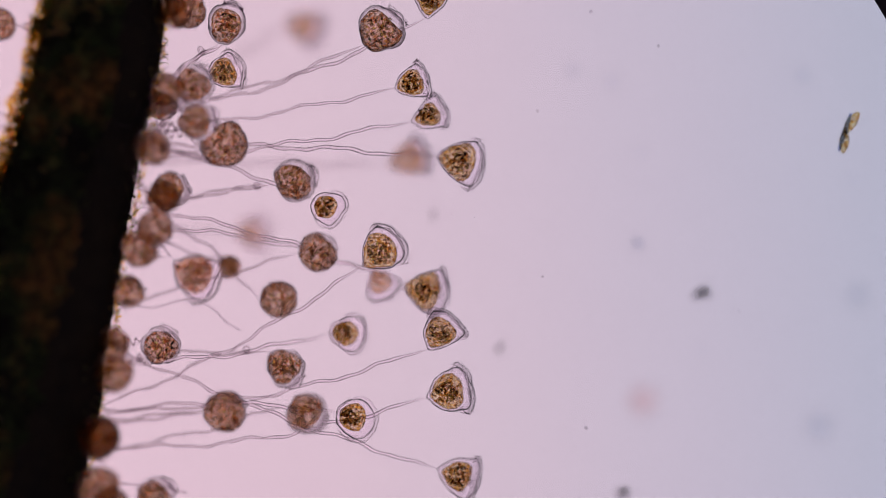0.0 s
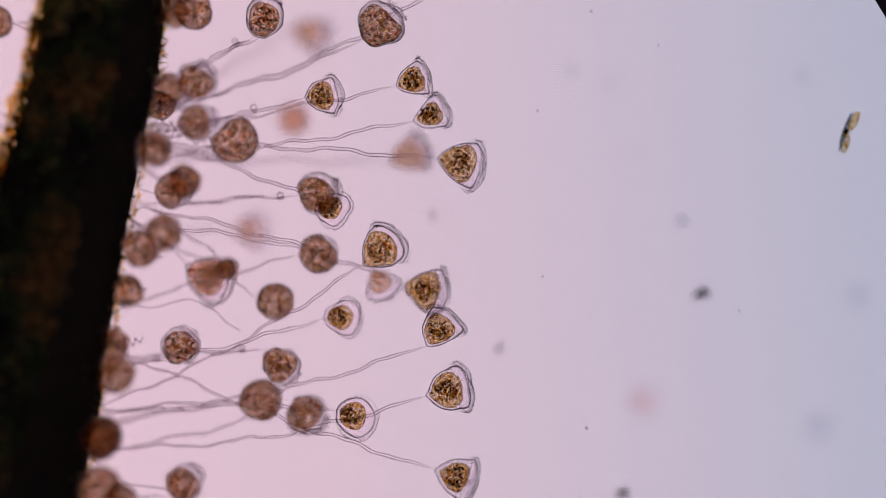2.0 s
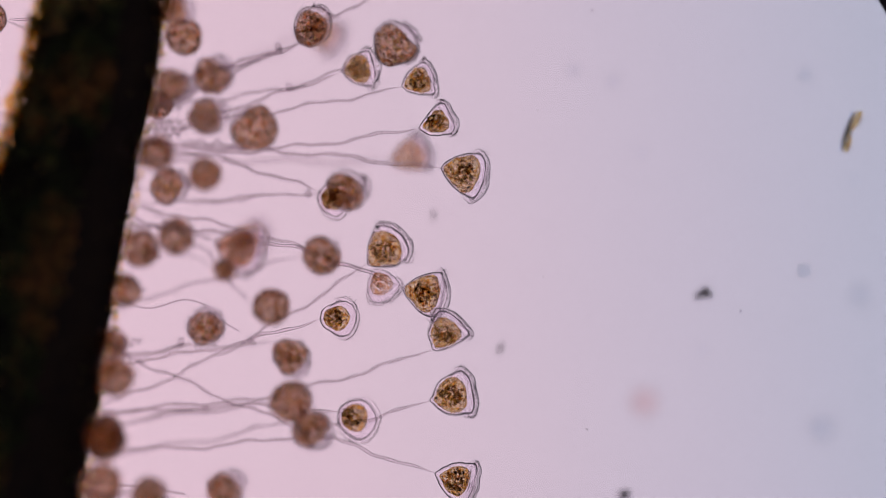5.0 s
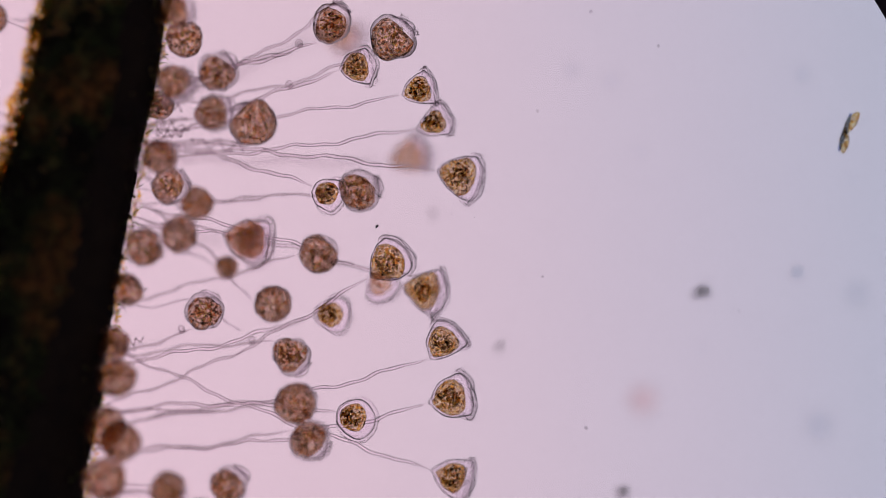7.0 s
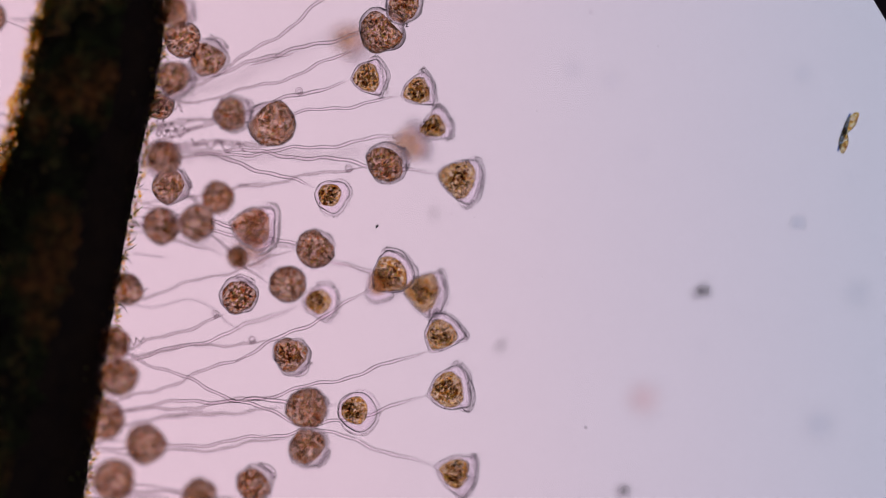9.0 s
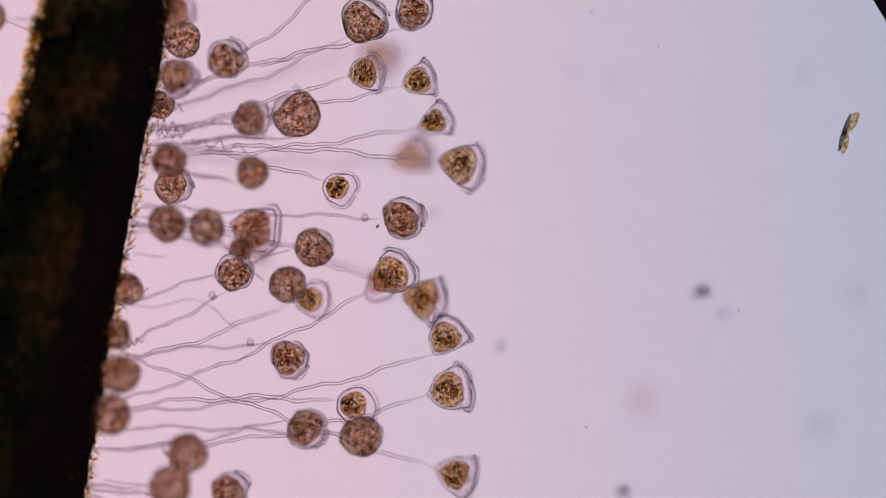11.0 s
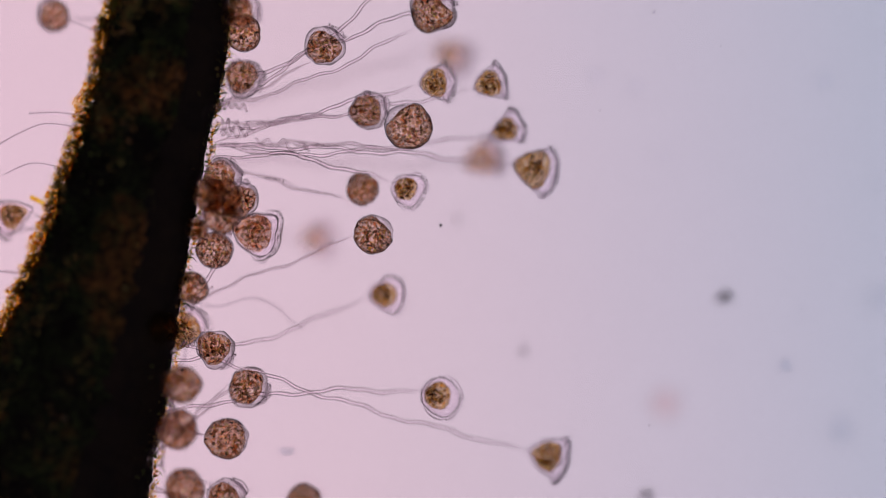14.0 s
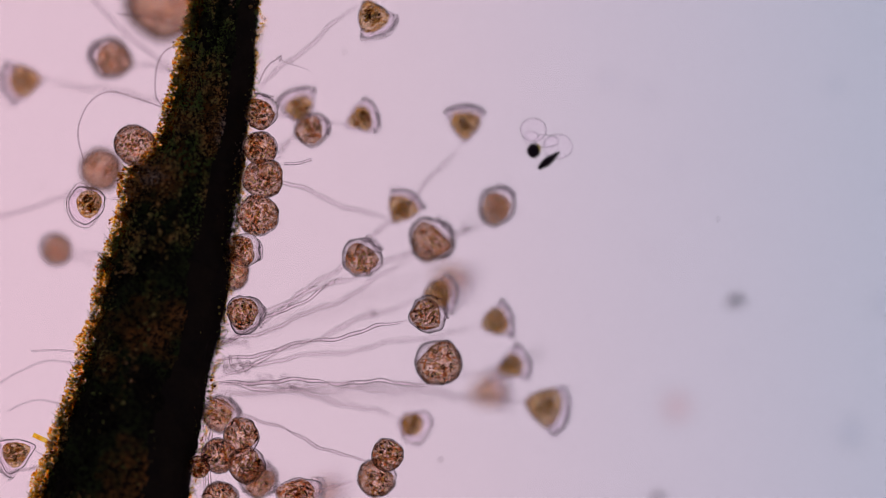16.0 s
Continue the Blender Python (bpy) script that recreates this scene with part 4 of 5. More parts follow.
def motions():
    def swim(key, rows):
        z = Z[key]
        todo = [z["body"], *z["stalks"]]
        keyed = [[] for _ in todo]
        for t, x, y in rows:
            for li, m in zip(keyed, stalk_poses(z, Vector((x, y, z["place"].z)))):
                li.append((t, m))
        for ob, li in zip(todo, keyed):
            walk(ob, li)

    for ob in (LAMP, TINT_DISC, CONDENSER):
        walk(ob, [(t, pose(x, y, ob.location.z)) for t, x, y, f in CAMERA_ROWS])
    walk(STOP, [(t, pose(x - (0.0 if t > 13.05 else 0.024), y - (0.0 if t > 13.05 else 0.048), 0.0)) for t, x, y, f in CAMERA_ROWS])
    sway = [(0, 0, 0), (2.2, -1, 1), (3.5, 2, 2), (6.3, -1, -1), (9, 1, -3), (12, 2, -2), (13, 6, -3), (13.2, 18, 0), (13.5, 30, 3), (14, 44, 7), (14.5, 36, 6), (15, 62, 12), (15.5, 67, 15), (16, 68, 15)]
    xs, ys, ts = [r[1] for r in CAMERA_ROWS], [r[2] for r in CAMERA_ROWS], [r[0] for r in CAMERA_ROWS]
    for ob, x, y, z, turn in DRIFT:
        walk(ob, [(t, pose(x + float(np.interp(t, ts, xs)) + a / 1250, y + float(np.interp(t, ts, ys)) - b / 1250, z, 0, 0, turn)) for t, a, b in sway])
    lost = [(0, 1120, 418), (1.5, 1180, 390), (2.5, 1245, 372), (3.5, 1392, 436), (6.3, 1412, 470), (8, 1386, 464), (9, 1404, 382), (11.3, 1265, 562), (12.5, 1275, 600), (13, 1290, 630), (16, 1180, 640)]
    course = [(0, 1010, 1080), (0.5, 872, 836), (1, 716, 545), (1.5, 590, 395), (2, 520, 212), (2.5, 545, 40), (3, 560, -160), (4, 600, -480), (6, 640, -760), (16, 660, -900)]
    walk(SWIMMER, [(t, pose(*picture(a, b, -0.2), -0.2)) for t, a, b in course])
    swept = [(0, 330, 1010), (12.9, 332, 1005), (13.3, 381, 782), (14, 391, 800), (16, 396, 812)]
    walk(WISP, [(t, pose(*picture(a, b, -0.07), -0.07, 0, 0, 20)) for t, a, b in swept])
    walk(WANDERER, [(t, pose(*picture(a, b, -0.12), -0.12)) for t, a, b in lost])
    swim("a0", [(0, -0.0176, 0.3566), (0.5, -0.0144, 0.3598), (1, -0.0096, 0.3694), (1.5, 0.0008, 0.3854), (4, 0.0048, 0.4465), (6.3, -0.0112, 0.4796), (12.5, -0.0600, 0.5200), (16, -0.0584, 0.5168)])
    swim("a1", [(0, -0.3598, 0.3367), (0.5, -0.3558, 0.3423), (1.5, -0.3494, 0.3399), (2, -0.3504, 0.3345), (2.5, -0.3518, 0.3217), (3, -0.3512, 0.3101), (3.5, -0.3525, 0.3035), (4, -0.3597, 0.2988), (6.5, -0.3635, 0.2968), (8, -0.3657, 0.2956), (12.5, -0.3684, 0.2958), (13, -0.3674, 0.2963), (13.5, -0.3720, 0.3016), (14, -0.3737, 0.3041), (14.5, -0.3743, 0.3030), (15, -0.3774, 0.3071), (15.5, -0.3916, 0.3018), (16, -0.3919, 0.3014)])
    swim("a2", [(0, -0.3061, 0.3197), (0.5, -0.2973, 0.3237), (1, -0.2861, 0.3253), (1.5, -0.2701, 0.3261), (2, -0.2520, 0.3279), (2.5, -0.2345, 0.3271), (3, -0.2150, 0.3265), (3.5, -0.1942, 0.3215), (4, -0.1862, 0.3112), (6.3, -0.1787, 0.3184), (7, -0.1571, 0.3197), (8, -0.1155, 0.3200), (9, -0.0546, 0.3476), (11.3, -0.0401, 0.3380), (12.5, -0.0345, 0.3500), (13, -0.0337, 0.3546), (13.5, -0.0268, 0.4019), (14.5, -0.0234, 0.3998), (15, -0.0151, 0.4012), (15.5, -0.0118, 0.3969), (16, -0.0125, 0.3953)])
    swim("a3", [(0, -0.0871, 0.3109), (1, -0.0855, 0.3109), (1.5, -0.0855, 0.3149), (2, -0.0878, 0.3175), (2.5, -0.0843, 0.3159), (3, -0.0739, 0.2995), (3.5, -0.0659, 0.2913), (4, -0.0659, 0.2866), (6.3, -0.0685, 0.2937), (7, -0.0711, 0.2981), (8, -0.0768, 0.3032), (8.5, -0.0832, 0.3073), (9, -0.0865, 0.3091), (11.3, -0.1129, 0.3244), (12, -0.1033, 0.3212), (12.5, -0.1033, 0.3235), (13, -0.1082, 0.3232), (13.5, -0.1057, 0.3334), (14, -0.1049, 0.3375), (14.5, -0.1121, 0.3475), (15, -0.1082, 0.3537), (15.5, -0.1058, 0.3537), (16, -0.1066, 0.3474)])
    swim("a4", [(0, -0.0425, 0.2356), (1, -0.0409, 0.2348), (2, -0.0408, 0.2392), (2.5, -0.0391, 0.2409), (3.5, -0.0326, 0.2419), (4.2, -0.0318, 0.2388), (6.3, -0.0327, 0.2346), (7, -0.0321, 0.2260), (8, -0.0337, 0.2294), (8.5, -0.0345, 0.2319), (9, -0.0337, 0.2248), (11.3, -0.0337, 0.2401), (12, -0.0353, 0.2385), (12.5, -0.0361, 0.2480), (13, -0.0329, 0.2340), (13.5, -0.0276, 0.2352), (14, -0.0219, 0.2344), (14.5, -0.0274, 0.2375), (15, -0.0159, 0.2312), (15.5, -0.0118, 0.2299), (16, -0.0117, 0.2305)])
    swim("a5", [(0, -0.0193, 0.1912), (1.5, -0.0169, 0.1920), (2.5, -0.0144, 0.1895), (3, -0.0112, 0.1844), (4, -0.0064, 0.1795), (6.3, -0.0104, 0.1808), (8, -0.0121, 0.1801), (9, -0.0121, 0.1754), (11.3, -0.0121, 0.1827), (12, -0.0137, 0.1827), (12.5, -0.0177, 0.1963), (13, -0.0136, 0.1741), (13.5, -0.0056, 0.1777), (14, 0.0009, 0.1704), (14.5, -0.0030, 0.1756), (15, 0.0102, 0.1665), (15.5, 0.0112, 0.1689), (16, 0.0096, 0.1677)])
    swim("a6", [(0, -0.0478, 0.1327), (1, -0.0494, 0.1393), (2, -0.0477, 0.1382), (3, -0.0451, 0.1368), (4, -0.0442, 0.1384), (6.3, -0.0476, 0.1346), (7.5, -0.0470, 0.1410), (9, -0.0495, 0.1535), (11.3, -0.0454, 0.1329), (12, -0.0478, 0.1288), (12.5, -0.0502, 0.1552), (13, -0.0482, 0.1282), (13.5, -0.0423, 0.1426), (14, -0.0308, 0.1318), (14.5, -0.0356, 0.1361), (15, -0.0272, 0.1233), (15.5, -0.0238, 0.1263), (16, -0.0220, 0.1250)])
    swim("a7", [(0, 0.0249, 0.1244), (1.5, 0.0257, 0.1220), (2.5, 0.0272, 0.1207), (3, 0.0303, 0.1165), (4, 0.0319, 0.1116), (6.3, 0.0264, 0.1031), (7, 0.0249, 0.1035), (8, 0.0257, 0.1101), (8.5, 0.0257, 0.1133), (9, 0.0241, 0.0989), (11.3, 0.0257, 0.1214), (12, 0.0249, 0.1255), (12.5, 0.0241, 0.1439), (13, 0.0251, 0.1216), (13.5, 0.0347, 0.1194), (14, 0.0411, 0.1122), (14.5, 0.0374, 0.1165), (15, 0.0531, 0.1097), (15.5, 0.0582, 0.1072), (16, 0.0591, 0.1068)])
    swim("a8", [(0, -0.3088, 0.2504), (0.5, -0.2848, 0.2552), (1, -0.2368, 0.2504), (1.5, -0.2008, 0.2384), (2, -0.1701, 0.2164), (2.5, -0.1497, 0.1999), (3, -0.1336, 0.1948), (3.5, -0.1168, 0.2026), (4, -0.1104, 0.2193), (4.2, -0.1105, 0.2289), (6.3, -0.1307, 0.2605), (7, -0.1208, 0.2576), (8, -0.1145, 0.2530), (8.5, -0.1105, 0.2483), (9, -0.1058, 0.2428), (11.3, -0.1114, 0.2493), (12, -0.1138, 0.2493), (12.5, -0.1178, 0.2572), (13, -0.1115, 0.2424), (13.5, -0.1049, 0.2412), (14, -0.1001, 0.2349), (14.5, -0.1049, 0.2445), (15, -0.0969, 0.2489), (15.5, -0.0977, 0.2623), (16, -0.0953, 0.2696)])
    swim("a9", [(0, -0.3499, 0.2322), (1.5, -0.3475, 0.2346), (2.5, -0.3420, 0.2367), (3.5, -0.3309, 0.2377), (4, -0.3262, 0.2393), (6.3, -0.3168, 0.2463), (7, -0.3157, 0.2489), (7.5, -0.3214, 0.2554), (8, -0.3311, 0.2619), (8.5, -0.3329, 0.2636), (9, -0.3298, 0.2693), (11.3, -0.2988, 0.2678), (12, -0.2869, 0.2686), (12.5, -0.2789, 0.2733), (13, -0.2706, 0.2777), (13.5, -0.2631, 0.2830), (14, -0.2567, 0.2855), (14.5, -0.2491, 0.2996), (15, -0.2374, 0.3038), (15.5, -0.2248, 0.3203), (16, -0.2048, 0.3223)])
    swim("b1", [(0, -0.3075, 0.1478), (1, -0.3004, 0.1494), (1.5, -0.2972, 0.1518), (2.5, -0.2855, 0.1535), (3.5, -0.2714, 0.1570), (6.3, -0.2627, 0.1772), (7, -0.2670, 0.1780), (8, -0.2561, 0.1781), (9, -0.2404, 0.1767), (11.3, -0.1999, 0.1903), (12, -0.1823, 0.1863), (12.5, -0.1696, 0.1879), (13, -0.1571, 0.1802), (13.5, -0.1495, 0.1789), (14, -0.1383, 0.1718), (14.5, -0.1320, 0.1785), (15, -0.1169, 0.1728), (15.5, -0.1041, 0.1715), (16, -0.0960, 0.1727)])
    swim("b2", [(0, -0.3443, 0.1793), (1.5, -0.3459, 0.1769), (2.5, -0.3411, 0.1793), (3.5, -0.3324, 0.1820), (6.3, -0.3262, 0.1888), (7, -0.3213, 0.1912), (8, -0.3112, 0.1937), (9, -0.2956, 0.1899), (11.3, -0.2663, 0.1812), (12, -0.2576, 0.1789), (12.5, -0.2496, 0.1804), (13, -0.2341, 0.1807), (13.2, -0.2211, 0.1850), (13.5, -0.2116, 0.1890), (14, -0.1957, 0.1938), (14.5, -0.1839, 0.2047), (15, -0.1609, 0.2153), (15.5, -0.1329, 0.2359), (16, -0.1113, 0.2420)])
    swim("b3", [(0, -0.3912, 0.0721), (1.5, -0.3754, 0.0879), (2.5, -0.3461, 0.1017), (3.5, -0.3318, 0.1101), (4.2, -0.3272, 0.1109), (6.3, -0.3407, 0.0757), (7, -0.3437, 0.0641), (8, -0.3305, 0.0634), (8.5, -0.3219, 0.0690), (9, -0.3149, 0.0722), (11.3, -0.2595, 0.1087), (12, -0.2421, 0.1048), (12.5, -0.2293, 0.1023), (13, -0.2179, 0.0977), (13.5, -0.2162, 0.0820), (14, -0.2035, 0.0828), (14.5, -0.1941, 0.0951), (15, -0.1808, 0.0840), (15.5, -0.1745, 0.0709), (16, -0.1690, 0.0433)])
    swim("b4", [(0, -0.3837, 0.0836), (1.5, -0.3733, 0.0844), (2.5, -0.3835, 0.0832), (4, -0.3826, 0.0877), (6.3, -0.3836, 0.0896), (8, -0.3832, 0.0908), (9, -0.3835, 0.0901), (11.3, -0.3805, 0.0901), (12.5, -0.3803, 0.0901), (13, -0.3778, 0.0982), (13.4, -0.3988, 0.1060), (14, -0.4025, 0.1016), (14.5, -0.4056, 0.1049), (15, -0.4064, 0.0989), (15.5, -0.4085, 0.1029), (16, -0.4064, 0.0998)])
    swim("b5", [(0, -0.2093, 0.0979), (0.5, -0.1942, 0.0899), (1, -0.1839, 0.0820), (1.5, -0.1759, 0.0796), (2.5, -0.1759, 0.0816), (3.5, -0.1691, 0.0877), (6.3, -0.1165, 0.0801), (7, -0.1186, 0.0836), (7.5, -0.0987, 0.0828), (8, -0.0892, 0.0781), (8.5, -0.0861, 0.1044), (9, -0.0797, 0.1228), (9.2, -0.0766, 0.1204), (11.3, -0.0542, 0.0351), (12, -0.0447, 0.0263), (12.5, -0.0391, 0.0263), (12.9, -0.0455, 0.0247), (13, -0.0432, 0.0184), (13.1, -0.4493, 0.0360), (13.4, -0.5076, -0.0180), (14.5, -0.5098, -0.0154), (16, -0.5111, -0.0194)])
    swim("b6", [(0, -0.1664, 0.0600), (1, -0.1616, 0.0600), (2.5, -0.1585, 0.0581), (3.5, -0.1557, 0.0628), (4.2, -0.1542, 0.0683), (6.3, -0.1625, 0.0757), (7, -0.1648, 0.0792), (8, -0.1649, 0.0745), (8.5, -0.1690, 0.0665), (9, -0.1611, 0.0769), (11.3, -0.1507, 0.0874), (12, -0.1507, 0.0874), (12.5, -0.1498, 0.0954), (13, -0.1492, 0.0923), (13.5, -0.1467, 0.0893), (14, -0.1435, 0.0845), (14.5, -0.1452, 0.0882), (15, -0.1397, 0.0816), (15.5, -0.1365, 0.0810), (16, -0.1350, 0.0825)])
    swim("bx", [(0, -0.2835, 0.0242), (2.5, -0.2864, 0.0275), (4, -0.2825, 0.0241), (9, -0.2839, 0.0008), (12.5, -0.2853, 0.0075), (13, -0.2776, 0.0109), (13.4, -0.2740, 0.0148), (14.5, -0.2832, 0.0099), (15.2, -0.2738, -0.0060), (16, -0.2673, -0.0286)])
    swim("b7", [(0, -0.1747, -0.0048), (1.5, -0.1739, -0.0071), (2.5, -0.1731, -0.0071), (3.5, -0.1679, -0.0071), (4, -0.1680, -0.0087), (6.3, -0.1708, -0.0095), (7, -0.1739, -0.0071), (8, -0.1756, -0.0040), (9, -0.1789, 0.0000), (11.3, -0.1814, 0.0016), (12, -0.1814, -0.0016), (12.5, -0.1822, 0.0008), (13, -0.1801, -0.0016), (13.2, -0.1973, 0.0215), (13.5, -0.1933, 0.0279), (14, -0.1886, 0.0184), (14.5, -0.1904, 0.0184), (15, -0.1866, 0.0140), (15.5, -0.1852, 0.0117), (16, -0.1845, 0.0080)])
    swim("b8", [(0, -0.0881, -0.0032), (1, -0.0889, -0.0024), (2, -0.0879, -0.0008), (3, -0.0835, 0.0000), (4, -0.0811, 0.0000), (6.3, -0.0805, -0.0088), (7, -0.0769, -0.0192), (8, -0.0737, -0.0313), (9, -0.0738, -0.0369), (11.3, -0.0730, -0.0369), (12.5, -0.0754, -0.0345), (12.9, -0.0819, -0.0353), (13, -0.0899, -0.0418), (13.1, -0.4114, -0.0643), (13.4, -0.4618, -0.1227), (14.5, -0.4591, -0.1087), (16, -0.4601, -0.1188)])
    swim("b9", [(0, -0.0905, -0.0477), (2, -0.0903, -0.0476), (4, -0.0883, -0.0498), (8, -0.0914, -0.0501), (12, -0.0955, -0.0478), (12.9, -0.1052, -0.0478), (13, -0.1027, -0.0495), (13.1, -0.4797, -0.0527), (13.4, -0.5139, -0.0588), (14.5, -0.5161, -0.0598), (16, -0.5174, -0.0657)])
    swim("c1", [(0, -0.0234, -0.0596), (2, -0.0233, -0.0587), (4, -0.0232, -0.0632), (6.3, -0.0249, -0.0602), (8, -0.0234, -0.0589), (9, -0.0258, -0.0622), (11.3, -0.0266, -0.0719), (12, -0.0258, -0.0719), (12.5, -0.0177, -0.0428), (12.9, -0.0249, -0.0437), (13, -0.4988, -0.2014), (13.1, -0.4988, -0.2023), (13.4, -0.5347, -0.1899), (14.5, -0.5370, -0.1910), (16, -0.5384, -0.1952)])
    swim("c2", [(0, -0.0032, -0.1178), (1, -0.0040, -0.1162), (2, -0.0048, -0.1128), (3, 0.0016, -0.1131), (4, 0.0064, -0.1130), (6.3, 0.0000, -0.1285), (7, 0.0008, -0.1314), (8, -0.0032, -0.1323), (8.5, -0.0032, -0.1260), (9, -0.0016, -0.1212), (11.3, 0.0040, -0.1261), (12, 0.0024, -0.1285), (12.5, -0.0032, -0.1156), (12.9, -0.0104, -0.1181), (13, -0.4558, -0.2082), (13.1, -0.4664, -0.2213), (13.4, -0.4991, -0.2436), (14.5, -0.4981, -0.2420), (15, -0.4935, -0.2455), (16, -0.4953, -0.2490)])
    swim("c3", [(0, -0.1392, -0.1199), (0.5, -0.1416, -0.1143), (1, -0.1448, -0.1038), (2, -0.1462, -0.0972), (3, -0.1472, -0.0984), (4.2, -0.1479, -0.0983), (6.3, -0.1579, -0.0954), (7, -0.1609, -0.0933), (8, -0.1651, -0.0870), (8.5, -0.1716, -0.0782), (9, -0.1781, -0.0750), (11.3, -0.1919, -0.0718), (12, -0.1943, -0.0685), (12.5, -0.1950, -0.0621), (13, -0.2025, -0.0840), (13.1, -0.2153, -0.0646), (13.4, -0.1984, -0.0732), (13.7, -0.1858, -0.0671), (14, -0.1745, -0.0671), (14.5, -0.1747, -0.0641), (15, -0.1684, -0.0806), (15.5, -0.1694, -0.0820), (16, -0.1702, -0.0844)])
    swim("c4", [(0, -0.4023, 0.0293), (1.5, -0.3936, 0.0238), (2.5, -0.3847, 0.0205), (3.5, -0.3727, 0.0134), (6.3, -0.3699, 0.0213), (7, -0.3683, 0.0206), (8, -0.3591, 0.0254), (9, -0.3443, 0.0365), (11.3, -0.3277, 0.0286), (12, -0.3159, 0.0183), (12.5, -0.3102, 0.0071), (13, -0.3076, 0.0087), (13.1, -0.3916, 0.0716), (13.4, -0.3957, 0.0736), (14, -0.3978, 0.0709), (14.5, -0.3976, 0.0720), (15, -0.3872, 0.0656), (15.5, -0.3861, 0.0661), (16, -0.3759, 0.0705)])
    swim("c5", [(0, -0.3464, -0.0357), (0.5, -0.3495, -0.0388), (1, -0.3464, -0.0428), (1.5, -0.3408, -0.0428), (2.5, -0.3124, -0.0323), (3.5, -0.2959, -0.0212), (4, -0.2928, -0.0150), (6.3, -0.2731, 0.0134), (7, -0.2727, 0.0135), (8, -0.2673, 0.0198), (9, -0.2652, 0.0310), (11.3, -0.2645, 0.0294), (12.5, -0.2644, 0.0326), (13, -0.2562, 0.0366), (13.1, -0.3552, 0.0334), (13.5, -0.3605, 0.0263), (14, -0.3542, 0.0215), (14.5, -0.3460, 0.0209), (15, -0.3362, -0.0033), (15.5, -0.3214, -0.0199), (16, -0.2959, -0.0180)])
    swim("c6", [(0, -0.2301, -0.0714), (1, -0.2348, -0.0738), (2.5, -0.2337, -0.0742), (3.5, -0.2276, -0.0725), (4.2, -0.2324, -0.0788), (6.3, -0.2433, -0.0822), (7, -0.2380, -0.0777), (7.5, -0.2325, -0.0706), (8, -0.2255, -0.0643), (8.5, -0.2200, -0.0556), (9, -0.2177, -0.0501), (11.3, -0.2186, -0.0509), (12, -0.2186, -0.0517), (12.5, -0.2194, -0.0493), (12.9, -0.2181, -0.0501), (13, -0.2158, -0.0517), (13.1, -0.4041, 0.0199), (13.4, -0.4137, 0.0044), (14, -0.4126, -0.0040), (14.5, -0.4101, -0.0031), (15, -0.4109, -0.0131), (15.5, -0.4091, -0.0202), (16, -0.4069, -0.0223)])
    swim("c7", [(0, -0.3987, -0.1363), (1, -0.3859, -0.1332), (1.5, -0.3795, -0.1363), (2.5, -0.3603, -0.1357), (3.5, -0.3420, -0.1290), (4.2, -0.3310, -0.1164), (6.3, -0.3382, -0.1000), (7, -0.3373, -0.0877), (7.5, -0.3286, -0.0798), (8, -0.3128, -0.0750), (8.5, -0.3010, -0.0695), (9, -0.2891, -0.0655), (11.3, -0.2996, -0.0296), (12, -0.3148, -0.0248), (12.5, -0.3147, -0.0200), (12.9, -0.2975, -0.0216), (13, -0.2952, -0.0232), (13.1, -0.3979, 0.0601), (13.4, -0.3801, 0.0701), (14.5, -0.3796, 0.0608), (15, -0.3602, 0.0424), (15.2, -0.3539, 0.0359), (15.5, -0.3542, 0.0099), (16, -0.3536, 0.0042)])
    swim("c8", [(0, -0.2221, -0.1672), (1, -0.2276, -0.1672), (2, -0.2280, -0.1645), (2.5, -0.2226, -0.1585), (3.5, -0.2126, -0.1541), (6.3, -0.2132, -0.1498), (8, -0.2143, -0.1522), (9, -0.2137, -0.1507), (11.3, -0.2177, -0.1571), (12, -0.2169, -0.1611), (12.5, -0.2185, -0.1571), (12.9, -0.2284, -0.1605), (13, -0.4050, -0.1230), (13.1, -0.4053, -0.1239), (13.2, -0.4008, -0.1352), (13.5, -0.4152, -0.1408), (14, -0.4129, -0.1432), (14.5, -0.4096, -0.1373), (15, -0.4112, -0.1512), (15.5, -0.4101, -0.1508), (16, -0.4096, -0.1524)])
    swim("c9", [(0, -0.3051, -0.2281), (0.5, -0.2892, -0.2233), (1, -0.2765, -0.2201), (1.5, -0.2654, -0.2146), (2, -0.2546, -0.2118), (2.5, -0.2428, -0.2112), (3.5, -0.2241, -0.2107), (6.3, -0.2073, -0.2160), (7, -0.2058, -0.2169), (8, -0.2012, -0.2179), (9, -0.1902, -0.2237), (9.2, -0.1863, -0.2237), (11.3, -0.1075, -0.2699), (12, -0.1035, -0.2763), (12.5, -0.1043, -0.2778), (12.9, -0.1116, -0.2781), (13, -0.4123, -0.2424), (13.1, -0.4127, -0.2434), (13.5, -0.4163, -0.2460), (14, -0.3956, -0.2692), (14.5, -0.3770, -0.2683), (15, -0.3537, -0.2702), (16, -0.3350, -0.2764)])
